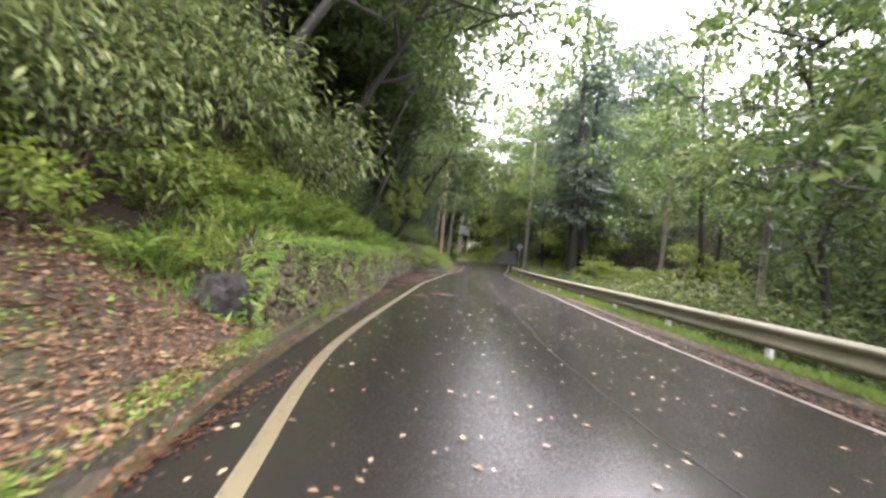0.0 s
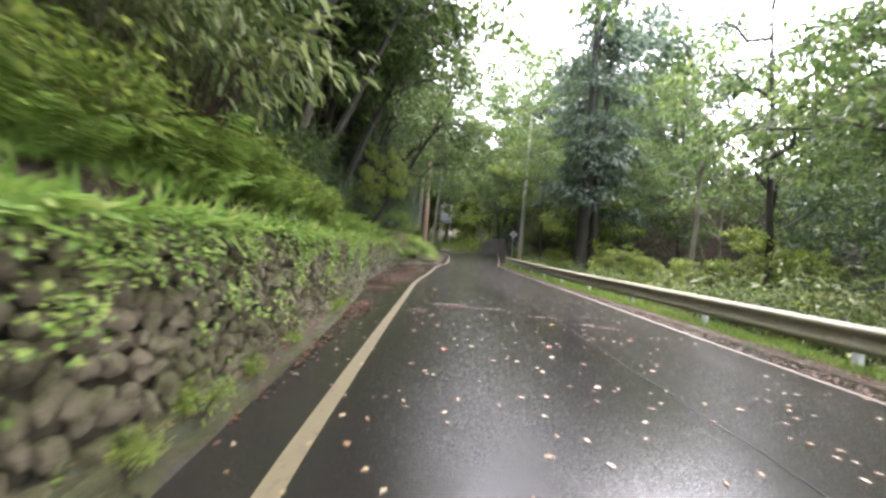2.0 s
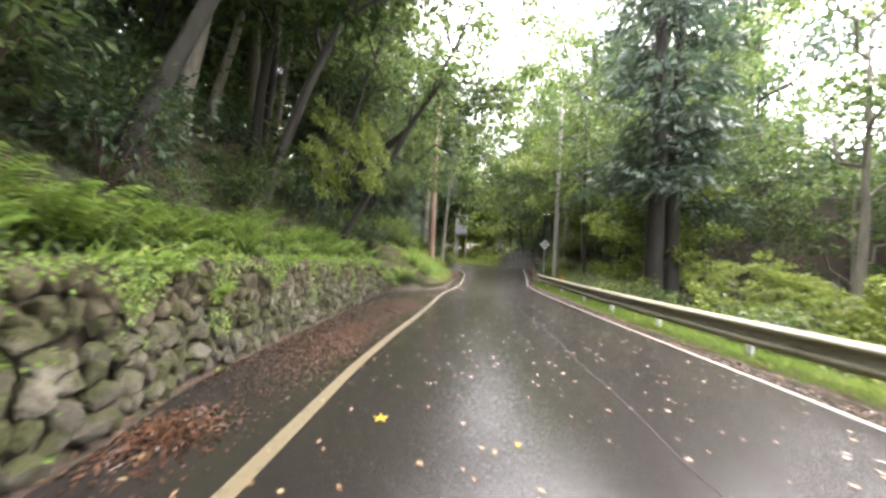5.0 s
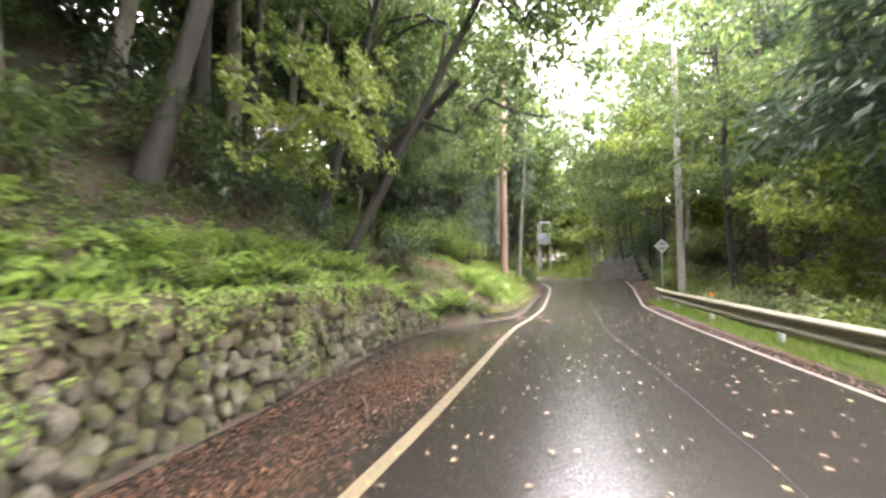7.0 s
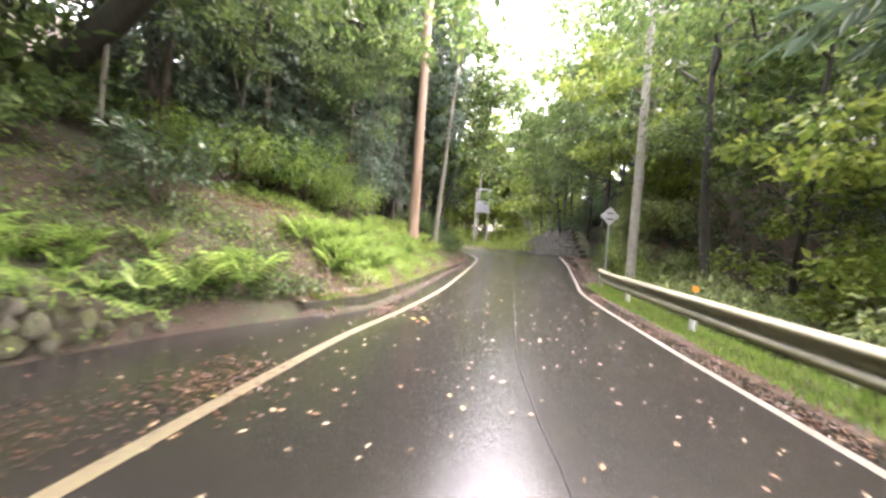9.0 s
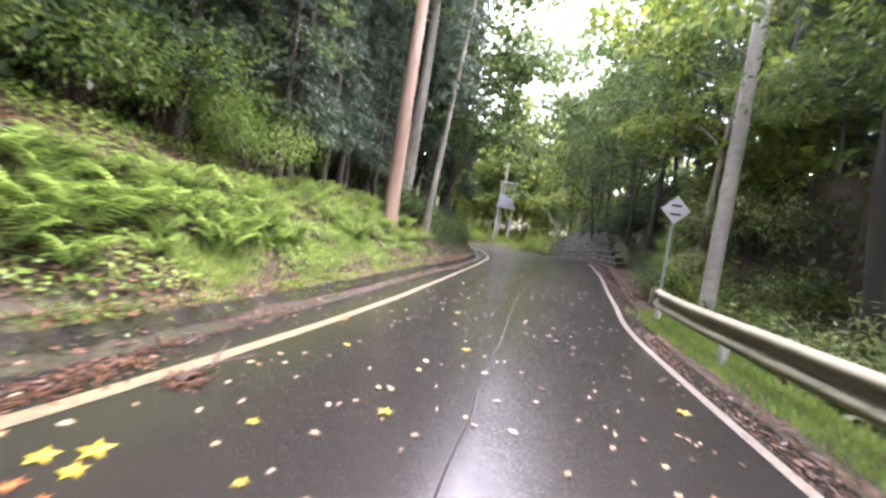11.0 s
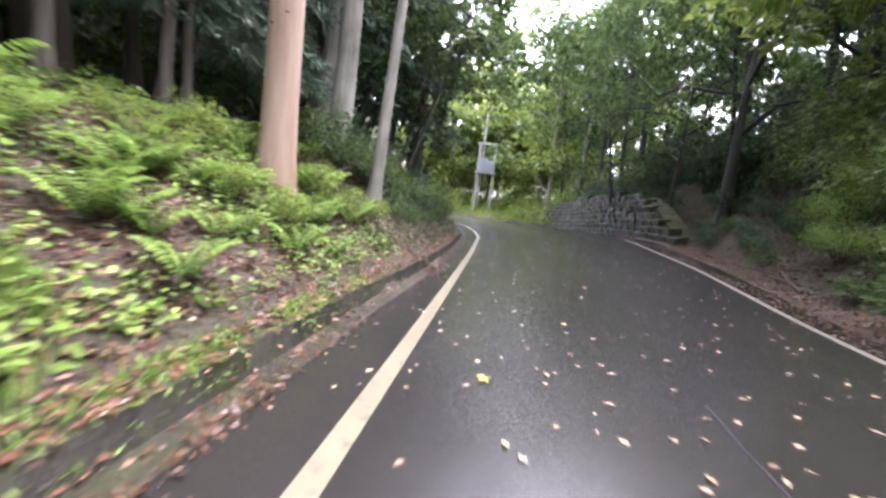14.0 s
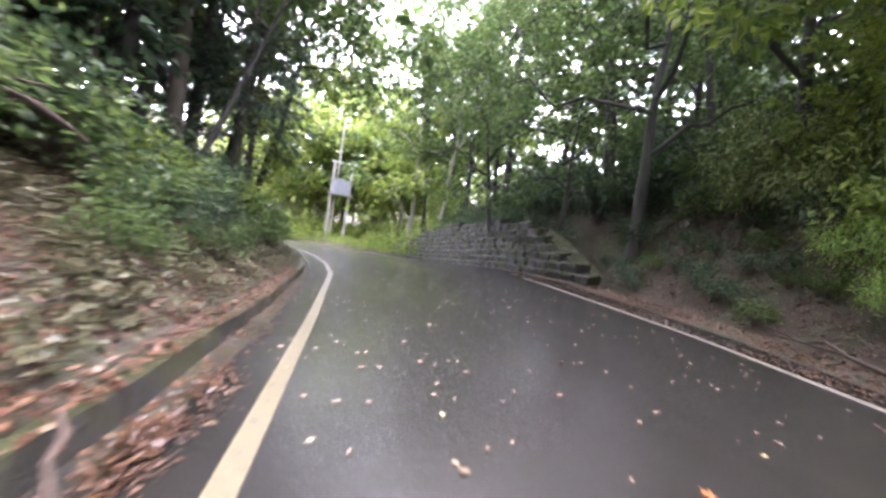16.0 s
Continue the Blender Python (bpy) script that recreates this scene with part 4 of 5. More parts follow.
# trunks that stand close to the lane
CEDARS[2].put(-3.95, 38.9, 40, 1.0)
CEDARS[2].put(-4.9, 40.8, 130, 0.9)
CEDARS[2].put(-2.45, 37.3, 220, 0.42, tip=(0, 4), tall=1.6)
CEDARS[2].put(-6.4, 37.6, 80, 0.8)
CEDARS[2].put(-7.2, 35.0, 300, 0.7)
BROAD[1].put(-6.2, 33.2, 10, 0.8)
for k, (x, y, s, a) in enumerate(((-6.2, 4.5, 0.95, 16), (-6.8, 17.5, 0.95, 16), (-9.5, 19.5, 0.9, 8), (-10.5, 15.0, 0.9, 8), (-7.5, 57.0, 1.0, 8), (-7.0, 20.5, 0.9, 14), (-8.4, 28.5, 0.9, 4))):
    BROAD[k % 3].put(x, y, 50 * k, s, tip=(0, a))

for k, (x, y, s) in enumerate(((-7.6, 6.6, 1.15), (-8.8, 10.2, 1.2), (-7.4, 13.6, 1.1), (-9.2, 16.6, 1.2), (-8.2, 22.4, 1.15), (-9.0, 3.2, 1.2), (-10.5, 25.5, 1.2))):
    BROAD[k % 3].put(x, y, 77 * k, s)
for k, (x, y, s, a) in enumerate(((-5.0, 6.5, 0.85, 27), (-5.2, 10.5, 0.9, 26), (-5.3, 14.5, 0.85, 25), (-5.4, 18.5, 0.85, 24), (-6.0, 23.0, 0.8, 20), (-5.0, 54.0, 1.1, 10))):
    FINE[k % 2].put(x, y, 60 * k, s, tip=(0, a))
for k, (x, y, s, a) in enumerate(((-5.0, 22.6, 0.85, 24), (-5.4, 43.5, 1.2, 12), (-4.6, 48.5, 1.15, 11), (-5.4, 27.4, 0.42, 12), (-5.8, 29.7, 0.45, 14), (-7.5, 12.0, 1.0, 14))):
    FINE[k % 2].put(x, y, 85 * k + 30, s, tip=(0, a))
BRIGHT[0].put(-6.1, 20.2, 0, 0.40, tip=(0, 58))
for k, (x, y, s) in enumerate(((-6.4, 26.8, 0.5), (-6.2, 29.8, 0.55), (-7.3, 31.0, 0.55), (-5.2, 33.0, 0.42), (-6.0, 36.2, 0.5), (-8.2, 28.4, 0.6), (-8.0, 34.0, 0.6), (-8.6, 36.8, 0.6), (-5.2, 38.4, 0.4), (-9.5, 31.5, 0.65), (-4.7, 32.7, 0.45), (-4.9, 36.0, 0.4), (-5.5, 30.4, 0.5), (-5.2, 28.4, 0.45), (-4.6, 31.9, 0.42), (-4.5, 33.7, 0.4), (-4.9, 35.5, 0.45), (-4.7, 29.6, 0.4), (-4.3, 37.0, 0.38))):
    CEDARS[0].put(x, y, 47 * k, s)
for x, y, s in ((-3.8, 46.3, 0.7), (-4.6, 51.0, 0.7)):
    CEDARS[0].put(x, y, 20 * x, s)
for k, (x, y) in enumerate(scatter(9, -21, -10, 20, 38, 3.0, lambda x, y: True, 75)):
    DARK_FAR[k % 2].put(x, y, 40 * k, rng.uniform(0.8, 1.2))
for k, (x, y) in enumerate(scatter(14, -10, -4.2, 23.5, 40, 0.8, lambda x, y: 3.4 < off_left(x, y) < 7.5, 64)):
    LEAFY[(0, 2, 1, 0)[k % 4]].put(x, y, rng.uniform(0, 360), rng.uniform(0.7, 1.3))

thicket("deep green wood closing the slope above the lane", [(x, y, gz(x, y) + rng.uniform(0.0, 6.5), rng.uniform(1.4, 2.4)) for x, y in scatter(130, -24, -7, -4, 62, 1.4, lambda x, y: 7.0 < off_left(x, y) < 20.0, 81)], L_BROAD, 81, 420, 0.26)

thicket("dark leafy wood up the slope past the log pole", [(x, y, gz(x, y) + rng.uniform(1.0, 7.0), rng.uniform(1.2, 2.0)) for x, y in scatter(44, -14, -5, 37, 60, 1.2, lambda x, y: 3.6 < off_left(x, y) < 10.0, 93)], L_GLOSSY, 93, 380, 0.22)

# ---- planting: the valley side ----
for x, y, s in ((8.8, 35.8, 1.0), ):
    CEDARS[int(rng.integers(2))].put(x, y, rng.uniform(0, 360), s)
# a pair of old cedars beside the rail, and airy trees before and behind them
OLD_CEDAR.put(5.9, 24.3, 25, 1.2)
OLD_CEDAR.put(7.1, 24.7, 205, 1.1)
for k, (x, y, s, a) in enumerate(((14.5, 12.0, 1.25, 0), (12.0, 8.5, 1.0, -4), (9.5, 5.0, 0.95, -5), (9.4, 10.0, 0.85, -5), (14.0, 5.0, 1.2, 0), (11.0, 30.6, 1.05, 0), (25.0, 30.0, 1.6, 0), (27.0, 22.0, 1.7, 0), (9.0, 28.6, 0.85, 0), (9.6, 32.6, 1.2, 0))):
    FINE[k % 2].put(x, y, 70 * k + 20, s, tip=(0, a))
for k, (x, y, s) in enumerate(((12.5, 0.5, 1.0), (19.0, 6.0, 1.1), (19, 44, 1.2), (24, 14, 1.2), (12.0, -5, 1.0))):
    BROAD[k % 3].put(x, y, rng.uniform(0, 360), s)
for k, (x, y, s) in enumerate(((5.9, 37.2, 1.15), (9.4, 15.8, 0.6), (7.6, 27.0, 0.8))):
    BRIGHT[k % 2].put(x, y, 80 * k, s)
for k, (x, y, s) in enumerate(((9.75, 20.9, 1.0), (5.5, 30.4, 0.9), (15.5, 27.0, 1.0), (11.2, 18.9, 0.9), (8.6, 11.6, 0.9), (9.2, 15.2, 0.95))):
    SLENDER[k % 2].put(x, y, 100 * k, s)
for k, (x, y) in enumerate(scatter(16, 7.2, 14, 13, 23.5, 1.3, lambda x, y: True, 89)):
    LEAFY[1 if k % 4 else 0].put(x, y, 55 * k, rng.uniform(0.9, 1.5))
for k, (x, y) in enumerate(scatter(14, 5.6, 10.5, 24, 31, 0.9, lambda x, y: (x - 5.9) ** 2 + (y - 24.3) ** 2 > 0.5 and (x - 7.1) ** 2 + (y - 24.7) ** 2 > 0.5, 94)):
    LEAFY[1 if k % 3 else 0].put(x, y, 65 * k, rng.uniform(0.8, 1.3))
for k, (x, y, s, a) in enumerate(((6.4, 43.4, 1.0, -4), (5.2, 50.0, 0.8, -5), (7.7, 40.6, 0.85, -6), (6.2, 46.8, 0.7, -4))):
    BANK[k % 2].put(x, y, 110 * k, s, tip=(0, a))
# tall trees round the bend close the view above the lane
for k, (x, y, s, a) in enumerate(((6.4, 66.0, 1.6, 0), (8.5, 58.0, 1.6, -3), (6.9, 61.0, 1.35, 0), (11.0, 51.0, 1.5, -3), (13.0, 68.0, 2.0, 0))):
    FINE[k % 2].put(x, y, 50 * k, s, tip=(0, a))
for k, (x, y, s, a) in enumerate(((6.6, 29.5, 0.78, 0), (8.2, 38.0, 1.2, -4), (9.6, 44.5, 0.95, -5), (8.6, 47.5, 0.8, -6), (6.6, 54.0, 0.9, -6), (-5.4, 45.0, 0.9, 6), (-6.5, 50.5, 0.9, 4), (5.5, 62.0, 1.0, 0), (6.0, 69.0, 1.2, 0))):
    (FINE[k % 2] if k < 5 else BROAD[k % 3]).put(x, y, 70 * k, s, tip=(0, a))
for k, (x, y) in enumerate(scatter(8, 8.6, 18, 40, 64, 2.8, lambda x, y: off_right(x, y) > 2.8, 4)):
    BROAD[k % 3].put(x, y, rng.uniform(0, 360), rng.uniform(0.65, 0.95))
for k, (x, y) in enumerate(scatter(17, -24, 16, 66, 96, 4.2, lambda x, y: (not -7.0 < x < 3.5 or y > 80) and off_right(x, y) > 2.5, 5)):
    (FAR if k % 4 else BROAD)[k % 2].put(x, y, rng.uniform(0, 360), rng.uniform(1.3, 2.2) * (1.0 if k % 4 else 0.6))

for k, (x, y) in enumerate(scatter(9, -12, 9, 79, 90, 3.6, lambda x, y: True, 61)):
    FAR[k % 2].put(x, y, rng.uniform(0, 360), rng.uniform(1.5, 2.1))
for k, (x, y, s) in enumerate(((1.5, 83.0, 2.1), (-4.5, 82.0, 1.9), (5.0, 80.0, 2.0), (-1.5, 88.0, 2.4), (3.2, 90.0, 2.4))):
    FAR[k % 2].put(x, y, 60 * k, s)
thicket("bright undergrowth beyond the bend", [(x, y, gz(x, y), rng.uniform(1.6, 2.8)) for x, y in scatter(34, -9, 6, 76.5, 82, 0.9, lambda x, y: True, 62)], L_BRIGHT, 62, 300, 0.28)
for k, (x, y) in enumerate(scatter(12, -32, -19, 8, 62, 4.0, lambda x, y: True, 44)):
    DARK_FAR[k % 2].put(x, y, rng.uniform(0, 360), rng.uniform(1.0, 1.35))

thicket("dim green wood behind the cut bank", [(x, y, gz(x, y) + rng.uniform(0.0, 5.0), rng.uniform(1.6, 2.8)) for x, y in scatter(46, 10, 30, 36, 84, 1.8, lambda x, y: off_right(x, y) > 6.0, 85)], L_BROAD, 85, 420, 0.28)
thicket("hazy green wood across the far bend", [(x, y, gz(x, y) + rng.uniform(0.0, 7.0), rng.uniform(1.8, 3.0)) for x, y in scatter(60, -16, 12, 86, 96, 1.6, lambda x, y: True, 86)], L_BRIGHT, 86, 420, 0.32)

thicket("blue-green wood across the valley", [(x, y, gz(x, y) + rng.uniform(0.0, 6.0), rng.uniform(1.8, 3.2)) for x, y in scatter(100, 17, 48, -10, 62, 2.2, lambda x, y: not 33 < math.degrees(math.atan2(x, y - 7)) < 44, 88)], L_BROAD, 88, 300, 0.36)

# a few more tall trees on the valley side
CEDARS[1].put(11.8, 33.6, 6, 1.1)
for k, (x, y) in enumerate(scatter(20, 12, 38, 10, 66, 4.0, lambda x, y: x + 0.1 * y > 20 and not 32 < math.degrees(math.atan2(x, y - 6)) < 48, 66)):
    DARK_FAR[k % 2].put(x, y, rng.uniform(0, 360), rng.uniform(1.2, 1.7))

for k, (x, y) in enumerate(scatter(5, 13, 28, 40, 72, 3.4, lambda x, y: True, 76)):
    DARK_FAR[k % 2].put(x, y, 40 * k, rng.uniform(0.9, 1.3))

# ---- planting: shrubs ----
for k, (x, y, s) in enumerate(((7.2, 18.6, 0.36), (8.4, 20.6, 0.45), (6.6, 20.4, 0.34), (9.4, 17.6, 0.5), (9.8, 22.0, 0.5), (7.8, 22.6, 0.38), (6.3, 26.6, 0.32), (7.0, 28.2, 0.36), (8.2, 39.6, 0.5), (7.0, 38.6, 0.36), (9.6, 38.2, 0.6))):
    BRIGHT[k % 2].put(x, y, 75 * k, s)
for k, (x, y, s) in enumerate(((5.3, 37.8, 0.45), (5.7, 38.3, 0.6), (5.5, 36.9, 0.55), (6.3, 38.0, 0.7))):
    PALE[k % 2].put(x, y, 75 * k, s)
for k, (x, y, s) in enumerate(((-3.2, 38.0, 0.75), (-3.5, 39.3, 0.9), (-3.1, 40.6, 0.7), (-3.7, 37.1, 0.8), (-3.3, 42.0, 0.8), (-2.9, 43.4, 0.7))):
    LEAFY[(0, 2, 1)[k % 3]].put(x, y, 75 * k, s)
SLENDER[1].put(-3.4, 42.6, 40, 0.45, tip=(0, 14))
for k, (x, y) in enumerate(scatter(9, 5.2, 8.5, 38, 46, 0.6, lambda x, y: 1.5 < off_right(x, y) < 3.6, 45)):
    LEAFY[2 if k % 3 else 0].put(x, y, rng.uniform(0, 360), rng.uniform(0.55, 0.95))
thicket("dark shrubs up the bank behind the stone wall", [(x, y, gz(x, y), rng.uniform(1.4, 2.2)) for x, y in scatter(24, 7.5, 15, 34, 66, 1.8, lambda x, y: off_right(x, y) > 3.2, 27)], L_GLOSSY, 27, 420, 0.2)
thicket("bright shrubs round the bend", [(x, y, gz(x, y), rng.uniform(1.0, 2.0)) for x, y in scatter(30, -16, 9, 60, 74, 1.5, lambda x, y: (off_right(x, y) > 1.0) and not -5.0 < x < 1.5, 28)], L_BRIGHT, 28, 320, 0.22)
for k, (x, y, s) in enumerate(((-4.1, 30.6, 0.95), (-4.9, 29.4, 1.1), (-4.6, 28.0, 0.8), (-5.4, 31.6, 1.0), (-4.9, 26.6, 0.9))):
    PALE[k % 2].put(x, y, 80 * k, s)
CEDARS[0].put(-5.9, 34.6, 15, 0.62)
CEDARS[0].put(-7.0, 32.2, 75, 0.6)
for k, (x, y) in enumerate(scatter(24, 4.2, 9, 17, 36, 0.8, lambda x, y: float(rail_x(y)) + 0.8 < x < float(rail_x(y)) + 4.5, 29)):
    LEAFY[k % 2].put(x, y, rng.uniform(0, 360), rng.uniform(0.6, 1.1))
for k, (x, y) in enumerate(scatter(13, -5, -2.3, 26.2, 33, 0.36, lambda x, y: 0.9 < off_left(x, y) < 1.7, 30)):
    FERNS[k % 3].put(x, y, rng.uniform(0, 360), rng.uniform(0.7, 1.05))
for k, (x, y) in enumerate(scatter(16, 4.0, 8.4, 43.5, 60, 0.6, lambda x, y: 2.2 < off_right(x, y) < 3.4, 63)):
    LEAFY[2].put(x, y, rng.uniform(0, 360), rng.uniform(0.9, 1.3), z=gz(x, y) + 0.25)
for k, (x, y, s) in enumerate(((5.6, 36.2, 0.6), (6.2, 37.3, 0.8), (6.9, 38.4, 0.9), (6.4, 35.2, 0.7), (7.2, 36.6, 1.0), (5.4, 34.9, 0.5))):
    BAMBOO[k % 2].put(x, y, 65 * k, s)
for k, (x, y, s) in enumerate(((7.2, 12.0, 1.8), (6.4, 14.6, 1.3), (8.4, 14.8, 2.2), (7.0, 17.0, 1.5), (8.6, 10.5, 2.0), (9.8, 16.0, 2.4), (6.6, 9.4, 1.4), (9.5, 12.4, 2.4))):
    BAMBOO[k % 2].put(x, y, 65 * k, 0.6 * s + 0.2)
for k, (x, y) in enumerate(scatter(14, 4.3, 6.4, 23, 32.5, 0.6, lambda x, y: x > float(rail_x(y)) + 1.0, 71)):
    BAMBOO[k % 2].put(x, y, 50 * k, rng.uniform(0.55, 0.9))
for k, (x, y) in enumerate(scatter(7, -5.2, -3.0, 3, 7, 0.8, lambda x, y: 1.2 < off_left(x, y) < 2.4, 72)):
    LEAFY[1].put(x, y, 50 * k, rng.uniform(0.5, 0.9))
for k, (x, y, s) in enumerate(((6.6, 39.4, 0.7), (7.3, 40.2, 0.85), (7.0, 41.0, 0.7), (7.8, 41.6, 0.9), (-4.0, 1.0, 0.8), (-3.9, 2.4, 0.75), (-3.5, 0.3, 0.6), (-4.6, 0.0, 0.9))):
    BAMBOO[k % 2].put(x, y, 33 * k, s)
for k, (x, y, s) in enumerate(((10.8, 39.5, 1.0), (12.2, 41.5, 1.1), (11.5, 37.0, 1.0))):
    BRIGHT[k % 2].put(x, y, 33 * k, s)
for k, (x, y, s) in enumerate(((-2.1, 38.3, 0.4), (-2.3, 39.3, 0.5), (-2.0, 40.2, 0.4), (-2.5, 41.0, 0.55), (-2.2, 42.0, 0.45), (-2.7, 39.9, 0.6))):
    LEAFY[2 * (k % 2)].put(x, y, 60 * k, s)
for k, (x, y, s) in enumerate(((-3.3, 1.7, 0.5), (-3.1, 0.6, 0.4), (-3.7, 1.3, 0.6))):
    LEAFY[1].put(x, y, 60 * k, s)
for k, (x, y, s) in enumerate(((6.2, 38.4, 0.8), (6.9, 39.3, 1.1), (7.7, 38.1, 1.4), (8.6, 39.6, 1.5), (7.0, 37.2, 1.0))):
    LEAFY[1].put(x, y, 70 * k, s)
for k, (x, y) in enumerate(scatter(26, 4.6, 7.0, 36, 44, 0.35, lambda x, y: 0.8 < off_right(x, y) < 1.9, 87)):
    LEAFY[2 if k % 3 else 0].put(x, y, rng.uniform(0, 360), rng.uniform(0.18, 0.4))
for k, (x, y) in enumerate(scatter(24, -4.2, -1.9, 32.5, 36.2, 0.32, lambda x, y: 0.45 < off_left(x, y) < 2.2 and (x + 3.0) ** 2 + (y - 35.1) ** 2 > 0.16, 91)):
    FERNS[k % 3].put(x, y, rng.uniform(0, 360), rng.uniform(0.4, 0.75))
for k, (x, y) in enumerate(scatter(10, -3.6, -2.1, 33.6, 37.2, 0.4, lambda x, y: (x + 3.0) ** 2 + (y - 35.1) ** 2 > 0.2, 92)):
    LEAFY[1].put(x, y, 60 * k, rng.uniform(0.2, 0.36))
for k, (y, s) in enumerate(((4.7, 0.14), (5.2, 0.17), (5.9, 0.12), (8.6, 0.16), (9.0, 0.13), (6.8, 0.1))):
    x = float(edge_left(y)) - 0.1
    LEAFY[1].put(x, y, 70 * k, s, z=float(road_z(x, y)) + 0.05)
# a dark trunk that leans out over the bank, with two props of dead wood
leaning = thing("leaning_tree", "dark mossy trunk leaning out over the bank", "tree")
p = bent((-7.8, 25.5, 2.9), (-3.0, 25.2, 6.6), -0.15, 9)
piece("trunk", *tube(p, np.linspace(0.29, 0.1, 9), 12, 0.04, np.random.default_rng(4)), M_BARK_DARK, leaning, smooth=True)
piece("limb", *tube(bent(p[4], p[4] + np.array([-0.6, -0.4, 2.4]), 0.1, 5), np.linspace(0.08, 0.02, 5), 8), M_BARK_DARK, leaning, smooth=True)
piece("prop", *tube(bent(p[3], p[3] + np.array([-0.3, 0.2, -1.4]), 0.0, 3), [0.035, 0.04, 0.045], 6), M_BARK_PALE, leaning, "pale dead stem under the trunk", True)
for k, (x, y) in enumerate(scatter(22, -6.5, -2.9, 0.5, 7, 0.8, lambda x, y: (1.9 if y < 4 else 1.2) < off_left(x, y) < 3.8, 6)):
    BAMBOO[k % 2].put(x, y, rng.uniform(0, 360), rng.uniform(0.7, 1.15))
for k, (x, y) in enumerate(scatter(56, -9.5, -2.6, 8, 37, 0.85, lambda x, y: 1.5 < off_left(x, y) < 6.5 and not 25.5 < y, 7)):
    LEAFY[(0, 2, 0, 2)[k % 4]].put(x, y, rng.uniform(0, 360), rng.uniform(0.5, 1.1))
thicket("dark shrubs deep in the forest", [(x, y, gz(x, y), rng.uniform(1.4, 2.4)) for x, y in scatter(44, -19, -6, 2, 52, 1.6, lambda x, y: 5.0 < off_left(x, y) < 15.0, 17)], L_BROAD, 17, 420, 0.2)
for k, (x, y) in enumerate(scatter(26, -5, -1.6, 38, 56, 0.7, lambda x, y: 0.8 < off_left(x, y) < 3.0, 8)):
    LEAFY[2 * int(rng.integers(2))].put(x, y, rng.uniform(0, 360), rng.uniform(0.5, 0.9))
for k, (x, y) in enumerate(scatter(40, 3.9, 12, 4, 36, 0.9, lambda x, y: x > float(rail_x(y)) + 0.9, 9)):
    LEAFY[k % 2].put(x, y, rng.uniform(0, 360), rng.uniform(0.7, 1.4))
for k, (x, y) in enumerate(scatter(40, 4.5, 10.5, 40, 60, 0.62, lambda x, y: off_right(x, y) > (2.3 if y < 43 else 2.6), 10)):
    LEAFY[2 if k % 5 else 0].put(x, y, rng.uniform(0, 360), rng.uniform(0.7, 1.4))
for k, (x, y) in enumerate(scatter(90, -6, -1.7, 2, 25, 0.28, lambda x, y: 0.4 < off_left(x, y) < (2.2 if y < 5 else 1.2), 12)):
    FERNS[k % 3].put(x, y, rng.uniform(0, 360), rng.uniform(0.6, 1.15))


for k, (x, y) in enumerate(scatter(50, -4, -2.4, 3.4, 17, 0.25, lambda x, y: 0.33 < off_left(x, y) < 0.95, 67)):
    FERNS[k % 3].put(x, y, rng.uniform(0, 360), rng.uniform(0.6, 0.95))
thicket("low bright weeds below the transformer", [(x, y, gz(x, y), rng.uniform(0.6, 1.1)) for x, y in scatter(60, -10, 5, 60, 76, 0.8, lambda x, y: off_right(x, y) > 0.9, 68)], L_BRIGHT, 68, 200, 0.18)
thicket("dark creeping shrubs hanging over the stone wall", [(float(BLOCK_FOOT(y)) + 1.15, y, float(road_z(BLOCK_FOOT(y), y) + BLOCK_TOP(y)), 0.5 + 0.2 * math.sin(y * 5)) for y in np.arange(46.2, 64, 0.55)], L_GLOSSY, 69, 200, 0.12)
thicket("dark tangle of shrubs on the cut bank", [(x, y, gz(x, y), rng.uniform(0.45, 0.8)) for x, y in scatter(16, 5, 9, 37, 44, 0.5, lambda x, y: 2.3 < off_right(x, y) < 3.6, 70)], L_GLOSSY, 70, 200, 0.12)


for k, (x, y) in enumerate(scatter(20, -4.5, -1.9, 31, 36.3, 0.4, lambda x, y: 0.9 < off_left(x, y) < 2.6, 73)):
    FERNS[k % 3].put(x, y, rng.uniform(0, 360), rng.uniform(0.6, 0.95))
for k, (x, y) in enumerate(scatter(26, -4.8, -2.2, 26.2, 29.8, 0.28, lambda x, y: 0.6 < off_left(x, y) < 1.6, 77)):
    FERNS[k % 3].put(x, y, rng.uniform(0, 360), rng.uniform(0.65, 0.95))
for k, (x, y) in enumerate(scatter(40, -4.2, -2.0, 5.0, 24, 0.3, lambda x, y: 0.32 < off_left(x, y) < 0.62, 83)):
    FERNS[k % 3].put(x, y, rng.uniform(0, 360), rng.uniform(0.4, 0.7), tip=(0, rng.uniform(10, 30)))
for k, (x, y) in enumerate(scatter(22, -4.2, -2.2, 2.6, 9, 0.35, lambda x, y: 0.5 < off_left(x, y) < 1.3, 84)):
    LEAFY[1].put(x, y, rng.uniform(0, 360), rng.uniform(0.28, 0.5))
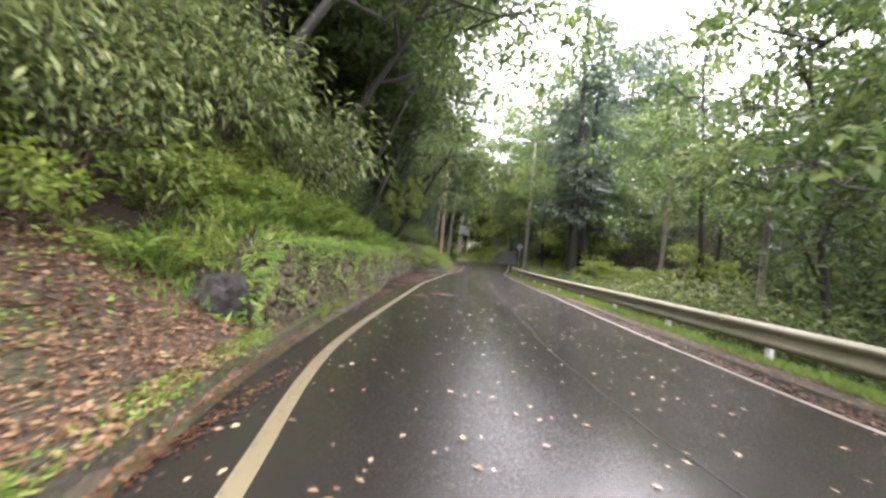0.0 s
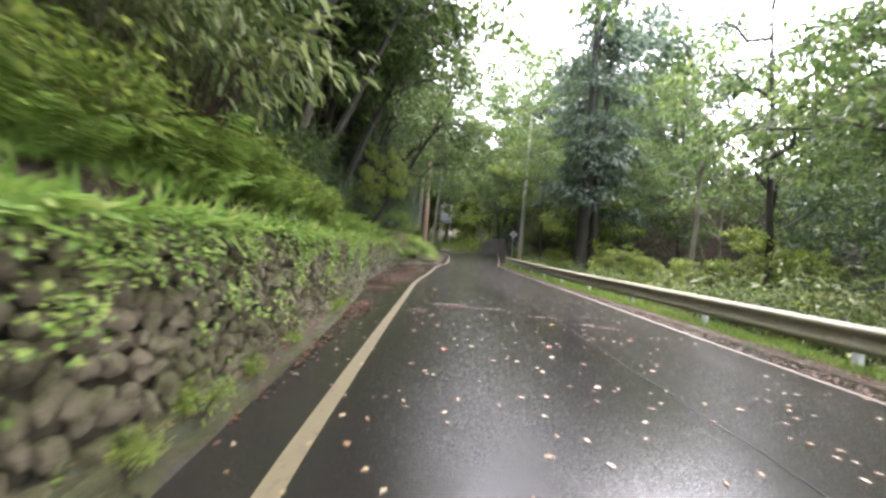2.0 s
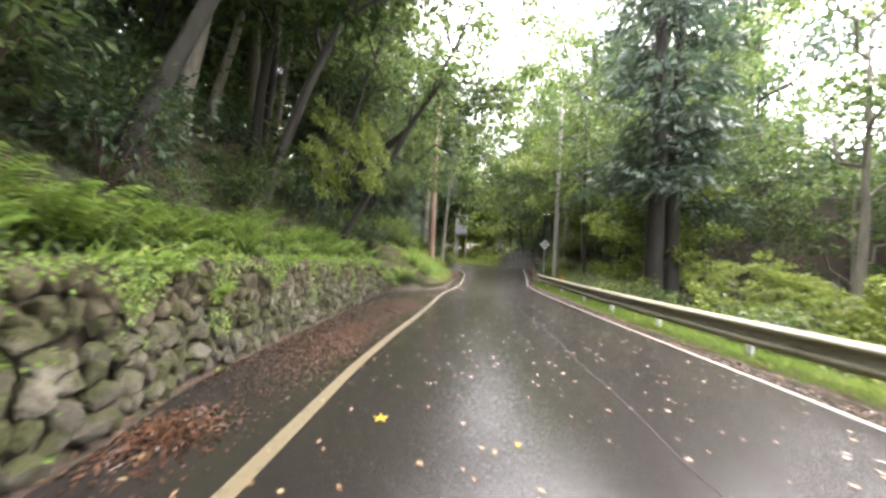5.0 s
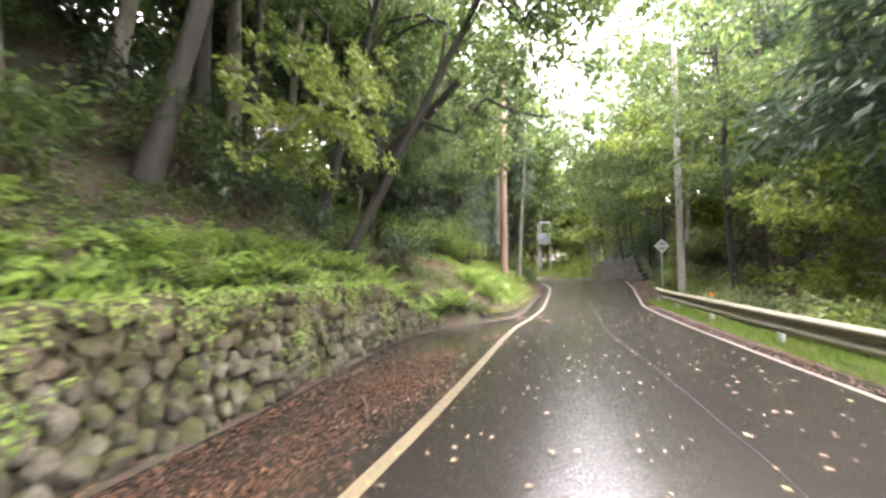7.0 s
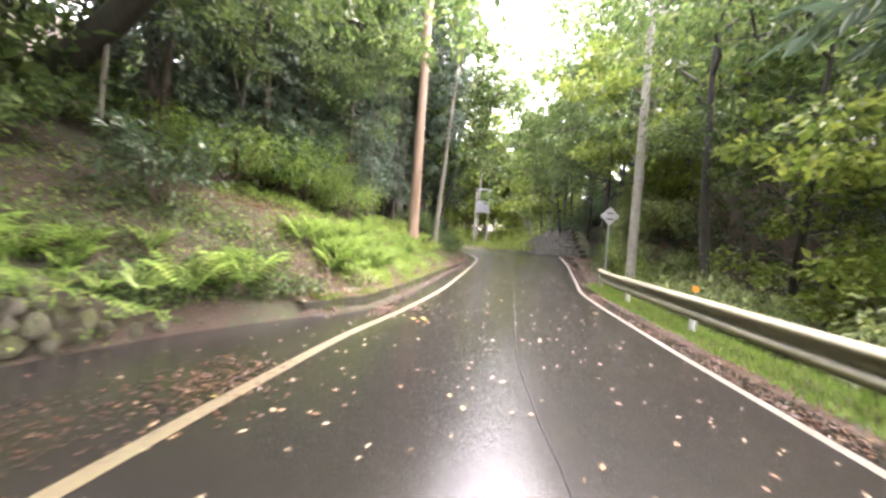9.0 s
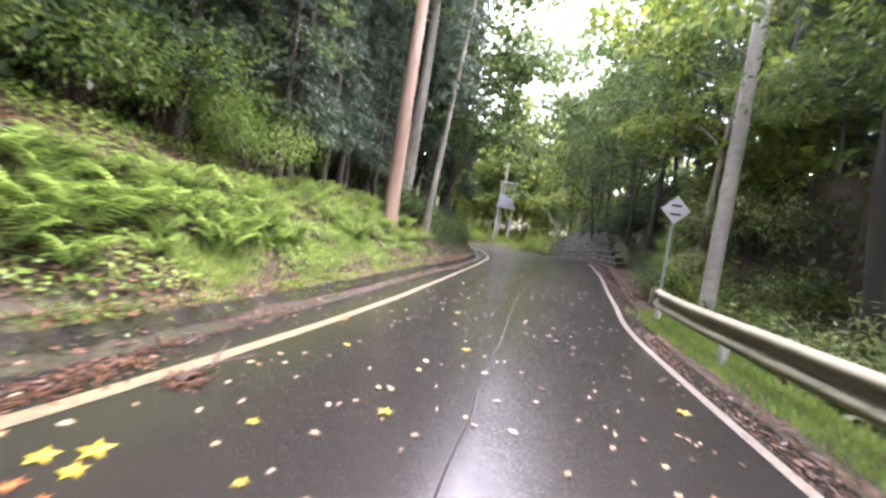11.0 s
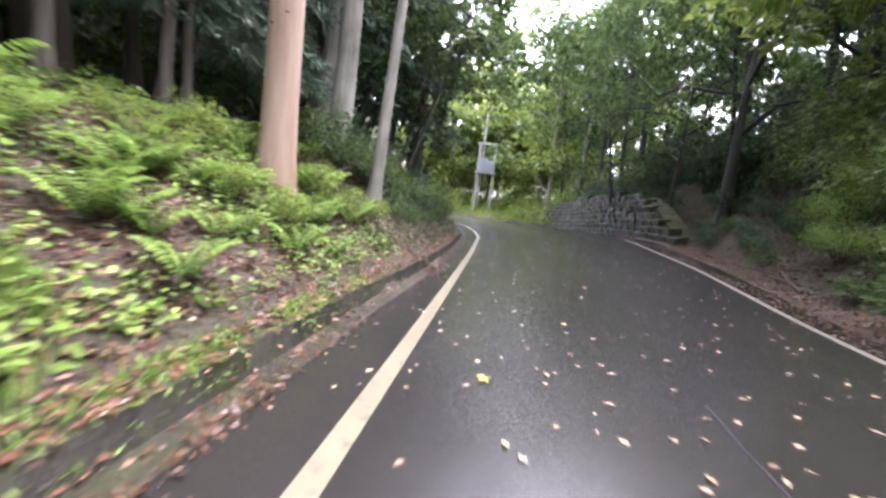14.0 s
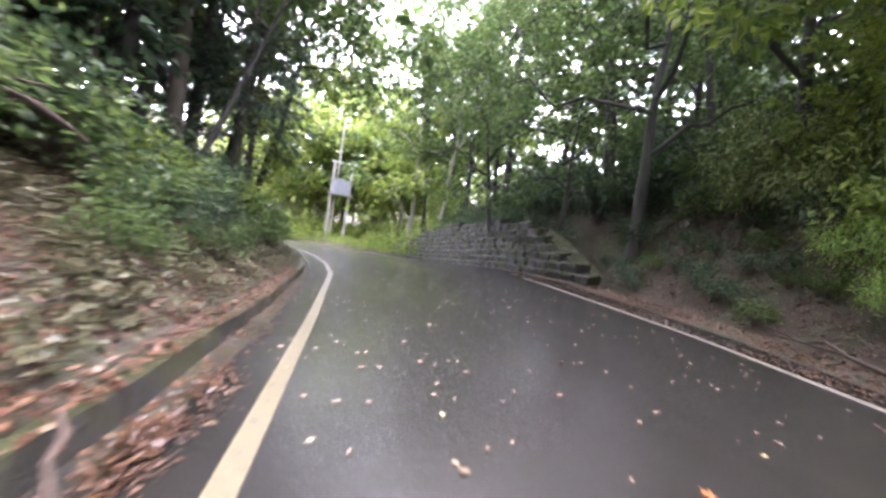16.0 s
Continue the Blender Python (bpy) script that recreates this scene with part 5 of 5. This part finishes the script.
# grass and weeds that spill over the wall top
q = np.random.default_rng(74)
n = 34000
y, dw = q.uniform(2.6, 23.5, n), q.uniform(0.1, 1.3, n)
x = wall_foot(y) - dw
z = np.maximum(ground_z(x, y), np.where(dw < 0.5, road_z(x, y) + wall_height(y), -9)) - 0.01
ok = lumps(y * 1.2, dw * 2, 0.45) + q.normal(size=n) * 0.4 > -0.35 + 1.0 * smooth01(y, 7, 12)
p, dw = np.stack([x, y, z], -1)[ok], dw[ok]
way = np.stack([q.normal(size=len(p)) * 0.5 + 0.6 * (dw < 0.4), q.normal(size=len(p)) * 0.5, 0.9 - 0.8 * (dw < 0.3) + q.normal(size=len(p)) * 0.3], -1)
ln = q.uniform(0.06, 0.22, len(p))
tagged(new("wall_top_grass", mesh_np("wall_top_grass", *blades(p, way, q.normal(size=p.shape), ln, ln * 0.16 + 0.004), L_GRASS)), "lush green grass and weeds spilling over the wall top", "grass", kind="stuff")


thicket("dense undergrowth falling away down the valley side", [(x, y, gz(x, y), rng.uniform(0.9, 1.8)) for x, y in scatter(150, 8, 34, -8, 48, 1.3, lambda x, y: x > float(rail_x(y)) + 4.5, 78)], L_BROAD, 78, 170, 0.24)


# ---- grass and litter ----
def sown(name, label, category, spots, leaf, make, material):
    v, f = make(spots)
    tagged(new(name, mesh_np(name, v, f, material)), label, category, kind="stuff")


def grass_blades(p):
    r = np.random.default_rng(len(p))
    way = np.array([0, 0, 1.0]) + r.normal(size=p.shape) * 0.38
    return blades(p, way, r.normal(size=p.shape), r.uniform(0.05, 0.17, len(p)), 0.011, 0.05)


def flat_leaves(p, lo=0.03, hi=0.062, tilt=0.4):
    r = np.random.default_rng(len(p))
    a = r.uniform(0, 6.283, len(p))
    way = np.stack([np.cos(a), np.sin(a), r.normal(size=len(p)) * tilt * 0.5], -1)
    face = np.array([0, 0, 1.0]) + r.normal(size=p.shape) * tilt
    ln = r.uniform(lo, hi, len(p))
    return blades(p, way, face, ln, ln * r.uniform(0.35, 0.7, len(p)), 0.06)


def spots(n, x0, x1, y0, y1, keep, lift=0.0, seed=0, patch=None):
    r = np.random.default_rng(seed)
    x, y = r.uniform(x0, x1, n), r.uniform(y0, y1, n)
    ok = keep(x, y)
    if patch:
        ok &= lumps(x * 1.3 + seed, y, patch) + r.normal(size=n) * 0.35 > 0.0
    x, y = x[ok], y[ok]
    return np.stack([x, y, ground_z(x, y) + lift], -1)


d_left = lambda x, y: wall_foot(y) - x
d_edge = lambda x, y: edge_left(y) - x
p = np.concatenate([
    spots(14000, -4.2, -2.3, 2.6, 9, lambda x, y: (d_left(x, y) > 0.3) & (d_left(x, y) < 1.3), -0.01, 42),
    spots(2600, -4.6, -1.5, 23.5, 28.5, lambda x, y: (d_left(x, y) > 0.25) & (d_left(x, y) < 1.8), -0.01, 41),
    spots(18000, -6, -1.5, 2, 12, lambda x, y: (d_left(x, y) > 0.33) & (d_left(x, y) < 1.7), -0.01, 1, 0.9),
    spots(90000, 2.8, 4.9, -3, 34, lambda x, y: (x > rail_x(y) - 0.30) & (x < rail_x(y) + 0.7) & (y < 33.2), -0.01, 2),
    spots(22000, -3.4, -1.5, 27.2, 32, lambda x, y: (d_left(x, y) > 0.16) & (d_left(x, y) < 1.3), -0.01, 45, 0.45)])
sown("grass", "fresh green grass and low weeds along the verges", "grass", p, None, grass_blades, L_GRASS)
p = np.concatenate([
    spots(36000, -4.5, -1.5, -3, 3.6, lambda x, y: (d_edge(x, y) > 0.03) & (d_edge(x, y) < 2.6), 0.008, 13),
    spots(30000, 3.9, 8.5, 33.5, 47, lambda x, y: (x > edge_right(y) + 0.1) & (x < edge_right(y) + 3.2), 0.012, 16),
    spots(44000, -5.5, -1.5, -3, 44, lambda x, y: (d_edge(x, y) > 0.03) & (d_edge(x, y) < 3.0), 0.008, 3),
    spots(66000, -5.0, -1.3, 25, 44, lambda x, y: (d_edge(x, y) > 0.02) & (d_edge(x, y) < 3.2), 0.01, 14),
    spots(26000, 2.6, 5.5, -3, 48, lambda x, y: (x > edge_right(y) - 0.3) & (x < edge_right(y) + 0.9), 0.012, 4)])
dl = d_edge(p[:, 0], p[:, 1])
close = (dl > 0) & (dl < 0.4) & (wall_height(p[:, 1]) < 0.1)
p[close, 2] = np.maximum(p[close, 2], road_z(p[close, 0], p[close, 1]) + np.interp(dl[close], [0.0, 0.07, 0.085, 0.13, 0.2, 0.35, 0.4], [0.02, 0.035, 0.158, 0.17, 0.215, 0.295, 0.3]) + 0.05 * ((p[close, 1] > 20) & (dl[close] > 0.08) & (dl[close] < 0.21)))
p = p[(p[:, 1] < 60)]
sown("leaf_litter", "tan leaf litter covering the bank", "leaf litter", p[p[:, 1] < 24], None, flat_leaves, L_LITTER)
sown("leaf_litter", "reddish-brown leaf litter covering the banks", "leaf litter", p[p[:, 1] >= 24], None, flat_leaves, L_LITTER_RED)
r = np.random.default_rng(9)
x, y = r.uniform(-2.6, 3.4, 2600), r.uniform(-3, 50, 2600)
ok = (x > edge_left(y) + 0.1) & (x < edge_right(y) - 0.1)
x, y = x[ok], y[ok]
p = np.stack([x, y, road_z(x, y) + 0.006], -1)
sown("fallen_leaves", "scattered pale and yellow leaves stuck to the wet road", "fallen leaves", p, None, lambda q: flat_leaves(q, 0.03, 0.075, 0.12), L_ROADLEAF)


def pile(n, cx, cy, rx, ry, seed, high=0.03):
    r = np.random.default_rng(seed)
    u = r.normal(size=(n, 2)) * 0.5
    x, y = cx + u[:, 0] * rx, cy + u[:, 1] * ry
    z = road_z(x, y) + 0.006 + high * np.exp(-(u**2).sum(1) * 2) * r.uniform(0, 1, n)
    ok = x > edge_left(y) + 0.02
    return np.stack([x, y, z], -1)[ok]


for n, cx, cy, rx, ry, hi in ((700, -1.52, 27.6, 0.1, 2.2, 0.03), (800, -1.42, 32.5, 0.1, 3.0, 0.03), (600, -1.3, 40.0, 0.12, 4.0, 0.03), (900, -2.2, 5.9, 0.12, 2.2, 0.05), (1100, -3.0, 17.0, 0.12, 4.5, 0.03), (500, -1.55, 1.2, 0.1, 1.8, 0.02), (900, 2.95, 25.0, 0.12, 6.0, 0.02), (900, 3.75, 35.5, 0.2, 2.5, 0.02), (900, 4.5, 41.0, 0.2, 3.5, 0.02), (360, -0.75, 10.2, 0.36, 0.22, 0.03), (150, -0.2, 10.1, 0.5, 0.1, 0.02), (120, -1.35, 9.5, 0.2, 0.3, 0.015), (900, -2.5, 12.1, 0.35, 0.5, 0.06), (9000, -2.4, 15.5, 0.6, 2.4, 0.015), (9000, -2.3, 19.5, 0.65, 2.2, 0.015), (900, -2.3, 9.3, 0.2, 1.0, 0.04), (500, -1.75, 22.6, 0.5, 0.7, 0.02), (260, 2.95, 30.6, 0.15, 0.7, 0.03), (350, -1.2, 37.4, 0.2, 0.6, 0.08), (520, -1.22, 36.75, 0.13, 0.34, 0.14), (100, 1.34, 9.28, 0.12, 0.07, 0.02), (70, 1.66, 9.2, 0.16, 0.05, 0.02), (80, 0.74, 9.62, 0.3, 0.05, 0.015), (60, 1.62, 10.15, 0.25, 0.05, 0.01), (420, -1.4, 25.95, 0.16, 0.5, 0.03), (160, -0.98, 26.25, 0.12, 0.14, 0.05)):
    sown("leaf_pile", "drift of wet reddish-brown leaves on the asphalt", "leaf pile", pile(n, cx, cy, rx, ry, int(n + cy * 7), hi), None, (lambda q: flat_leaves(q, 0.015, 0.038, 0.3)) if n > 2000 else (lambda q: flat_leaves(q, 0.02, 0.055, 0.35)), L_DRIFT)


# the strip of old leaves between the white line and the rail
q = np.random.default_rng(91)
y = q.uniform(-2, 46, 15000)
x = line_right(y) + 0.07 + np.abs(q.normal(size=len(y))) * 0.22
ok = lumps(x * 2, y, 0.6) + q.normal(size=len(y)) * 0.5 > -0.5
p = np.stack([x, y, np.maximum(road_z(x, y), ground_z(x, y)) + 0.008], -1)[ok]
sown("leaf_pile", "dark reddish leaves gathered along the road edge", "leaf pile", p, None, lambda v: flat_leaves(v, 0.02, 0.055, 0.35), L_DRIFT)
# leaves caught on the gutter lip
y = np.concatenate([q.uniform(-2, 4.5, 1500), q.uniform(25, 48, 2800)])
x = edge_left(y) + q.uniform(-0.07, 0.06, len(y)) + np.where(y > 20, np.abs(q.normal(size=len(y))) * 0.07, 0.0)
ok = lumps(x * 3, y, 0.4) + q.normal(size=len(y)) * 0.6 > 0.0
p = np.stack([x, y, road_z(x, y) + 0.028], -1)[ok]
sown("leaf_pile", "wet leaves and grit caught in the gutter", "leaf pile", p, None, lambda v: flat_leaves(v, 0.015, 0.05, 0.3), L_DRIFT)


# ---- creepers on the stone wall, herbs on the banks ----
r = np.random.default_rng(21)
n = 52000
y, zf = r.uniform(2.8, 24.0, n), r.uniform(0.0, 1.05, n) ** 0.8
z = zf * wall_height(y)
cover = lumps(y * 1.4, z * 1.6 + 3, 0.5) * 0.6 + lumps(y * 1.1 + 5, z * 2.0, 0.19) * 0.5 + (zf - 0.6) * 1.5 + 0.16 * (1 - smooth01(y, 8.5, 13.0)) - 0.1 * smooth01(y, 12.0, 17.0) + r.normal(size=n) * 0.35
ok = (cover > 0.55) & (wall_height(y) > 0.25)
y, z = y[ok], z[ok]
p = np.stack([wall_x(y, z) + 0.11 + r.uniform(-0.02, 0.05, len(y)), y, z + road_z(edge_left(y), y)], -1)
way = np.stack([r.uniform(0.1, 0.8, len(y)), r.normal(size=len(y)) * 0.7, -0.35 + r.normal(size=len(y)) * 0.5], -1)
face = np.array([0.9, 0, 0.6]) + r.normal(size=p.shape) * 0.4
size = r.uniform(0.02, 0.055, len(y))
tagged(new("creeper", mesh_np("creeper", *blades(p, way, face, size, size * 0.6), L_FERN)), "small-leaved green creeper and moss over the stone wall", "creeper", kind="stuff")


# ivy that climbs from the wall top up the slope
r = np.random.default_rng(23)
n = 60000
y, dw = r.uniform(7.5, 25.5, n), 0.25 + r.uniform(0, 1, n) ** 1.3 * 3.2
x = wall_foot(y) - dw
ok = lumps(y * 1.2, dw * 1.7, 0.5) + 0.5 * lumps(y, dw * 2, 0.17) + r.normal(size=n) * 0.35 > -0.1 + 0.25 * (dw - 1.2)
x, y = x[ok], y[ok]
p = np.stack([x, y, ground_z(x, y) + r.uniform(0.0, 0.14, len(y))], -1)
way = np.stack([r.uniform(0.2, 1.0, len(y)), r.normal(size=len(y)) * 0.7, -0.3 + r.normal(size=len(y)) * 0.4], -1)
size = r.uniform(0.03, 0.085, len(y))
tagged(new("ivy", mesh_np("ivy", *blades(p, way, np.array([0.7, 0, 0.8]) + r.normal(size=p.shape) * 0.35, size, size * 0.7), L_BROAD)), "tangled ivy climbing from the wall top up the slope", "ivy", kind="stuff")


def herb_leaves(p):
    q = np.random.default_rng(len(p))
    lift = q.uniform(0.0, 0.16, len(p))
    a = q.uniform(0, 6.283, len(p))
    way = np.stack([np.cos(a), np.sin(a), q.normal(size=len(p)) * 0.3], -1)
    ln = q.uniform(0.03, 0.085, len(p))
    return blades(p + np.array([0, 0, 1.0]) * lift[:, None], way, np.array([0, 0, 1.0]) + q.normal(size=p.shape) * 0.35, ln, ln * 0.6, 0.08)


p = np.concatenate([
    spots(29000, -4.8, -1.5, 26, 36.2, lambda x, y: (d_left(x, y) > 0.3) & (d_left(x, y) < 3.2), 0.0, 34, 0.5),
    spots(34000, -6, -1.5, -3, 26, lambda x, y: (d_left(x, y) > 0.4) & (d_left(x, y) < 3.6), 0.0, 31, 0.7),
    spots(50000, -12, -4, -3, 44, lambda x, y: (d_left(x, y) > 3.0) & (d_left(x, y) < 7.5), 0.0, 32, 1.3),
    spots(16000, 3.6, 9, -3, 50, lambda x, y: (x > edge_right(y) + 0.9), 0.0, 33, 1.0)])
sown("herbs", "low broad-leaved weeds covering the bank", "weeds", p, None, herb_leaves, L_FERN)
p = np.concatenate([
    spots(64000, -4.6, -1.3, 35.6, 47, lambda x, y: (d_left(x, y) > 0.25) & (d_left(x, y) < 3.0), 0.02, 36, 0.3),
    spots(9000, 4.2, 7.0, 35, 44, lambda x, y: (x > edge_right(y) + 0.8) & (x < edge_right(y) + 2.6), 0.0, 37, 0.4)])
sown("herbs", "dull olive weeds among the leaf litter", "weeds", p, None, herb_leaves, L_DRY)


# moss and seedlings on the curb
r = np.random.default_rng(51)
n = 64000
y = r.uniform(-3, 48, n)
y = y[((y < 3) | (y > 25.2) & (y < 34.5)) & (lumps(y * 1.1, y * 0.3, 0.35) + r.normal(size=n) * 0.6 > 0.0)]
off = r.uniform(-0.24, -0.075, len(y))
p = np.stack([edge_left(y) + off, y, road_z(edge_left(y), y) + np.where(off < -0.09, np.where(y > 20, 0.195, 0.16), r.uniform(0.06, 0.15, len(y))) + np.clip(-0.10 - off, 0, 1) * 0.5], -1)
way = np.stack([r.normal(size=len(y)) * 0.6 + 0.35, r.normal(size=len(y)) * 0.6, r.normal(size=len(y)) * 0.5 + 0.2], -1)
size = r.uniform(0.012, 0.045, len(y))
tagged(new("moss", mesh_np("moss", *blades(p, way, np.array([0, 0, 1.0]) + r.normal(size=p.shape) * 0.4, size, size * 0.55), L_FERN)), "yellow-green moss and seedlings along the curb top", "moss", kind="stuff")


# ---- twigs, a plank, large single leaves ----
def branch(label, a, b, thick, seed, forks=2, sag=0.03):
    q = np.random.default_rng(seed)
    root = thing("fallen_branch", label, "branch", "fallen branches")
    a, b = np.array(a, float), np.array(b, float)
    p = bent(a, b, sag, 7, q, 0.03 * np.linalg.norm(b - a))
    piece("stick", *tube(p, np.linspace(thick, thick * 0.35, 7), 7, 0.06, q), M_TWIG, root, smooth=True)
    for k in range(forks):
        o = p[2 + k]
        e = o + (b - a) * q.uniform(0.2, 0.35) + np.cross(b - a, (0, 0, 1)) * q.choice([-0.4, 0.4]) + np.array([0, 0, q.uniform(0.0, 0.06)])
        piece("side_twig", *tube(bent(o, e, 0.02, 4), np.linspace(thick * 0.5, thick * 0.15, 4), 5), M_TWIG, root)
    return root


def on_road(x, y, up=0.02):
    return (x, y, float(road_z(x, y)) + up)


branch("dead brown branch lying over the curb", (-1.36, 36.5, 0.24), on_road(-0.90, 35.72, 0.03), 0.015, 1, 0)
branch("short dark stick among the drifted leaves", on_road(-2.4, 18.5), on_road(-2.05, 17.9, 0.05), 0.022, 2, 1)
branch("thin pale twig on the wet road", on_road(-0.38, 28.7, 0.01), on_road(-0.16, 28.95, 0.012), 0.006, 3, 0)
branch("thin red-brown twig by the road edge", on_road(-1.16, 38.83), on_road(-0.85, 39.4), 0.01, 14, 1)
for k in range(9):
    x, y = 5.0 + 0.22 * k, 37.0 + 0.9 * k
    branch("dead dark stick on the bank", (x + 0.3, y, gz(x + 0.3, y) + 0.03), (x + 1.0 + 0.1 * (k % 3), y + 0.7 - 0.5 * (k % 4), gz(x + 1.1, y + 0.3) + 0.25), 0.022, 80 + k, 3, 0.15)
branch("dead branch on the leafy verge", (4.4, 37.2, gz(4.4, 37.2) + 0.03), (5.1, 39.2, gz(5.1, 39.2) + 0.05), 0.03, 5, 2)
branch("small twig on the wet road", on_road(0.9, 8.0), on_road(1.25, 7.75), 0.007, 6, 1)
branch("small twig on the wet road", on_road(1.5, 9.2), on_road(1.9, 9.0), 0.008, 7, 1)
branch("dead root tangle below the cedar", (-3.3, 37.6, gz(-3.3, 37.6) + 0.1), (-2.7, 38.8, gz(-2.7, 38.8) + 0.55), 0.05, 8, 3, 0.2)
branch("dead branch on the forest floor", (-4.6, 36.6, gz(-4.6, 36.6) + 0.06), (-3.5, 37.4, gz(-3.5, 37.4) + 0.25), 0.03, 9, 2)
branch("bent dead stick on the bank", (-1.9, 25.3, gz(-1.9, 25.3) + 0.05), (-2.9, 26.4, gz(-2.9, 26.4) + 0.12), 0.018, 10, 1)
branch("leafless fallen branch on the road edge", on_road(-1.0, 26.2), on_road(-0.8, 26.6, 0.08), 0.014, 12, 3)
plank = new("plank", from_bm("plank", block((0.09, 0.85, 0.03), 0.006), M_TWIG))
plank.matrix_basis = pose(-3.22, 12.75, float(ground_z(-3.3, 12.75)) + 0.06, 4, -8, -4)
tagged(plank, "weathered brown plank lying on the wall top", "plank")


def lobed_leaf(seed):
    q = np.random.default_rng(seed)
    a = np.linspace(0, 2 * math.pi, 11)[:-1]
    r = np.where(np.arange(10) % 2 == 0, q.uniform(0.85, 1.1, 10), q.uniform(0.35, 0.5, 10))
    rim = np.stack([np.cos(a) * r, np.sin(a) * r, 0.16 * q.uniform(0, 1, 10)], -1)
    v = np.concatenate([rim, [(0, 0, 0.02)]])
    return v * 0.06, [(k, (k + 1) % 10, 10) for k in range(10)]


M_YELLOW = leaf_material("yellow_maple_leaf", [(0.2, (0.224, 0.158, 0.0198)), (0.8, (0.363, 0.297, 0.033))], 0.35, 0.15)
M_RUST = leaf_material("rust_maple_leaf", [(0.2, (0.185, 0.0594, 0.0198)), (0.8, (0.277, 0.112, 0.0396))], 0.35, 0.15)
SINGLE = [mesh_np("maple_leaf", *lobed_leaf(k), M_YELLOW if k % 3 else M_RUST) for k in range(6)]
q = np.random.default_rng(77)
for x, y in [(-0.75, 25.3), (-0.66, 25.43), (-0.84, 25.45), (-0.72, 25.55), (-0.6, 25.28), (-0.35, 26.0), (-0.1, 25.6), (0.2, 26.4), (-0.5, 27.4), (0.45, 27.9), (1.9, 26.4), (2.2, 27.6), (-0.65, 29.0), (0.1, 29.6), (1.4, 29.8), (-0.9, 28.2), (-1.0, 8.4), (-1.3, 8.0), (0.3, 7.6), (-0.9, 7.2), (-0.2, 12.3), (-1.2, 12.6), (-1.5, 20.4), (-1.9, 20.9), (0.9, 31.2), (-0.3, 32.9), (0.4, 34.3), (1.0, 36.2), (0.7, 9.0), (1.6, 8.4)]:
    leaf = new("maple_leaf", SINGLE[int(q.integers(6))])
    sc = q.uniform(0.6, 1.15)
    leaf.matrix_basis = pose(*on_road(x, y, 0.008), q.uniform(-6, 6), q.uniform(-6, 6), q.uniform(0, 360)) @ Matrix.Diagonal((sc, sc, sc, 1))
    tagged(leaf, "single lobed autumn leaf on the wet road", "leaf", "single leaves on the road")
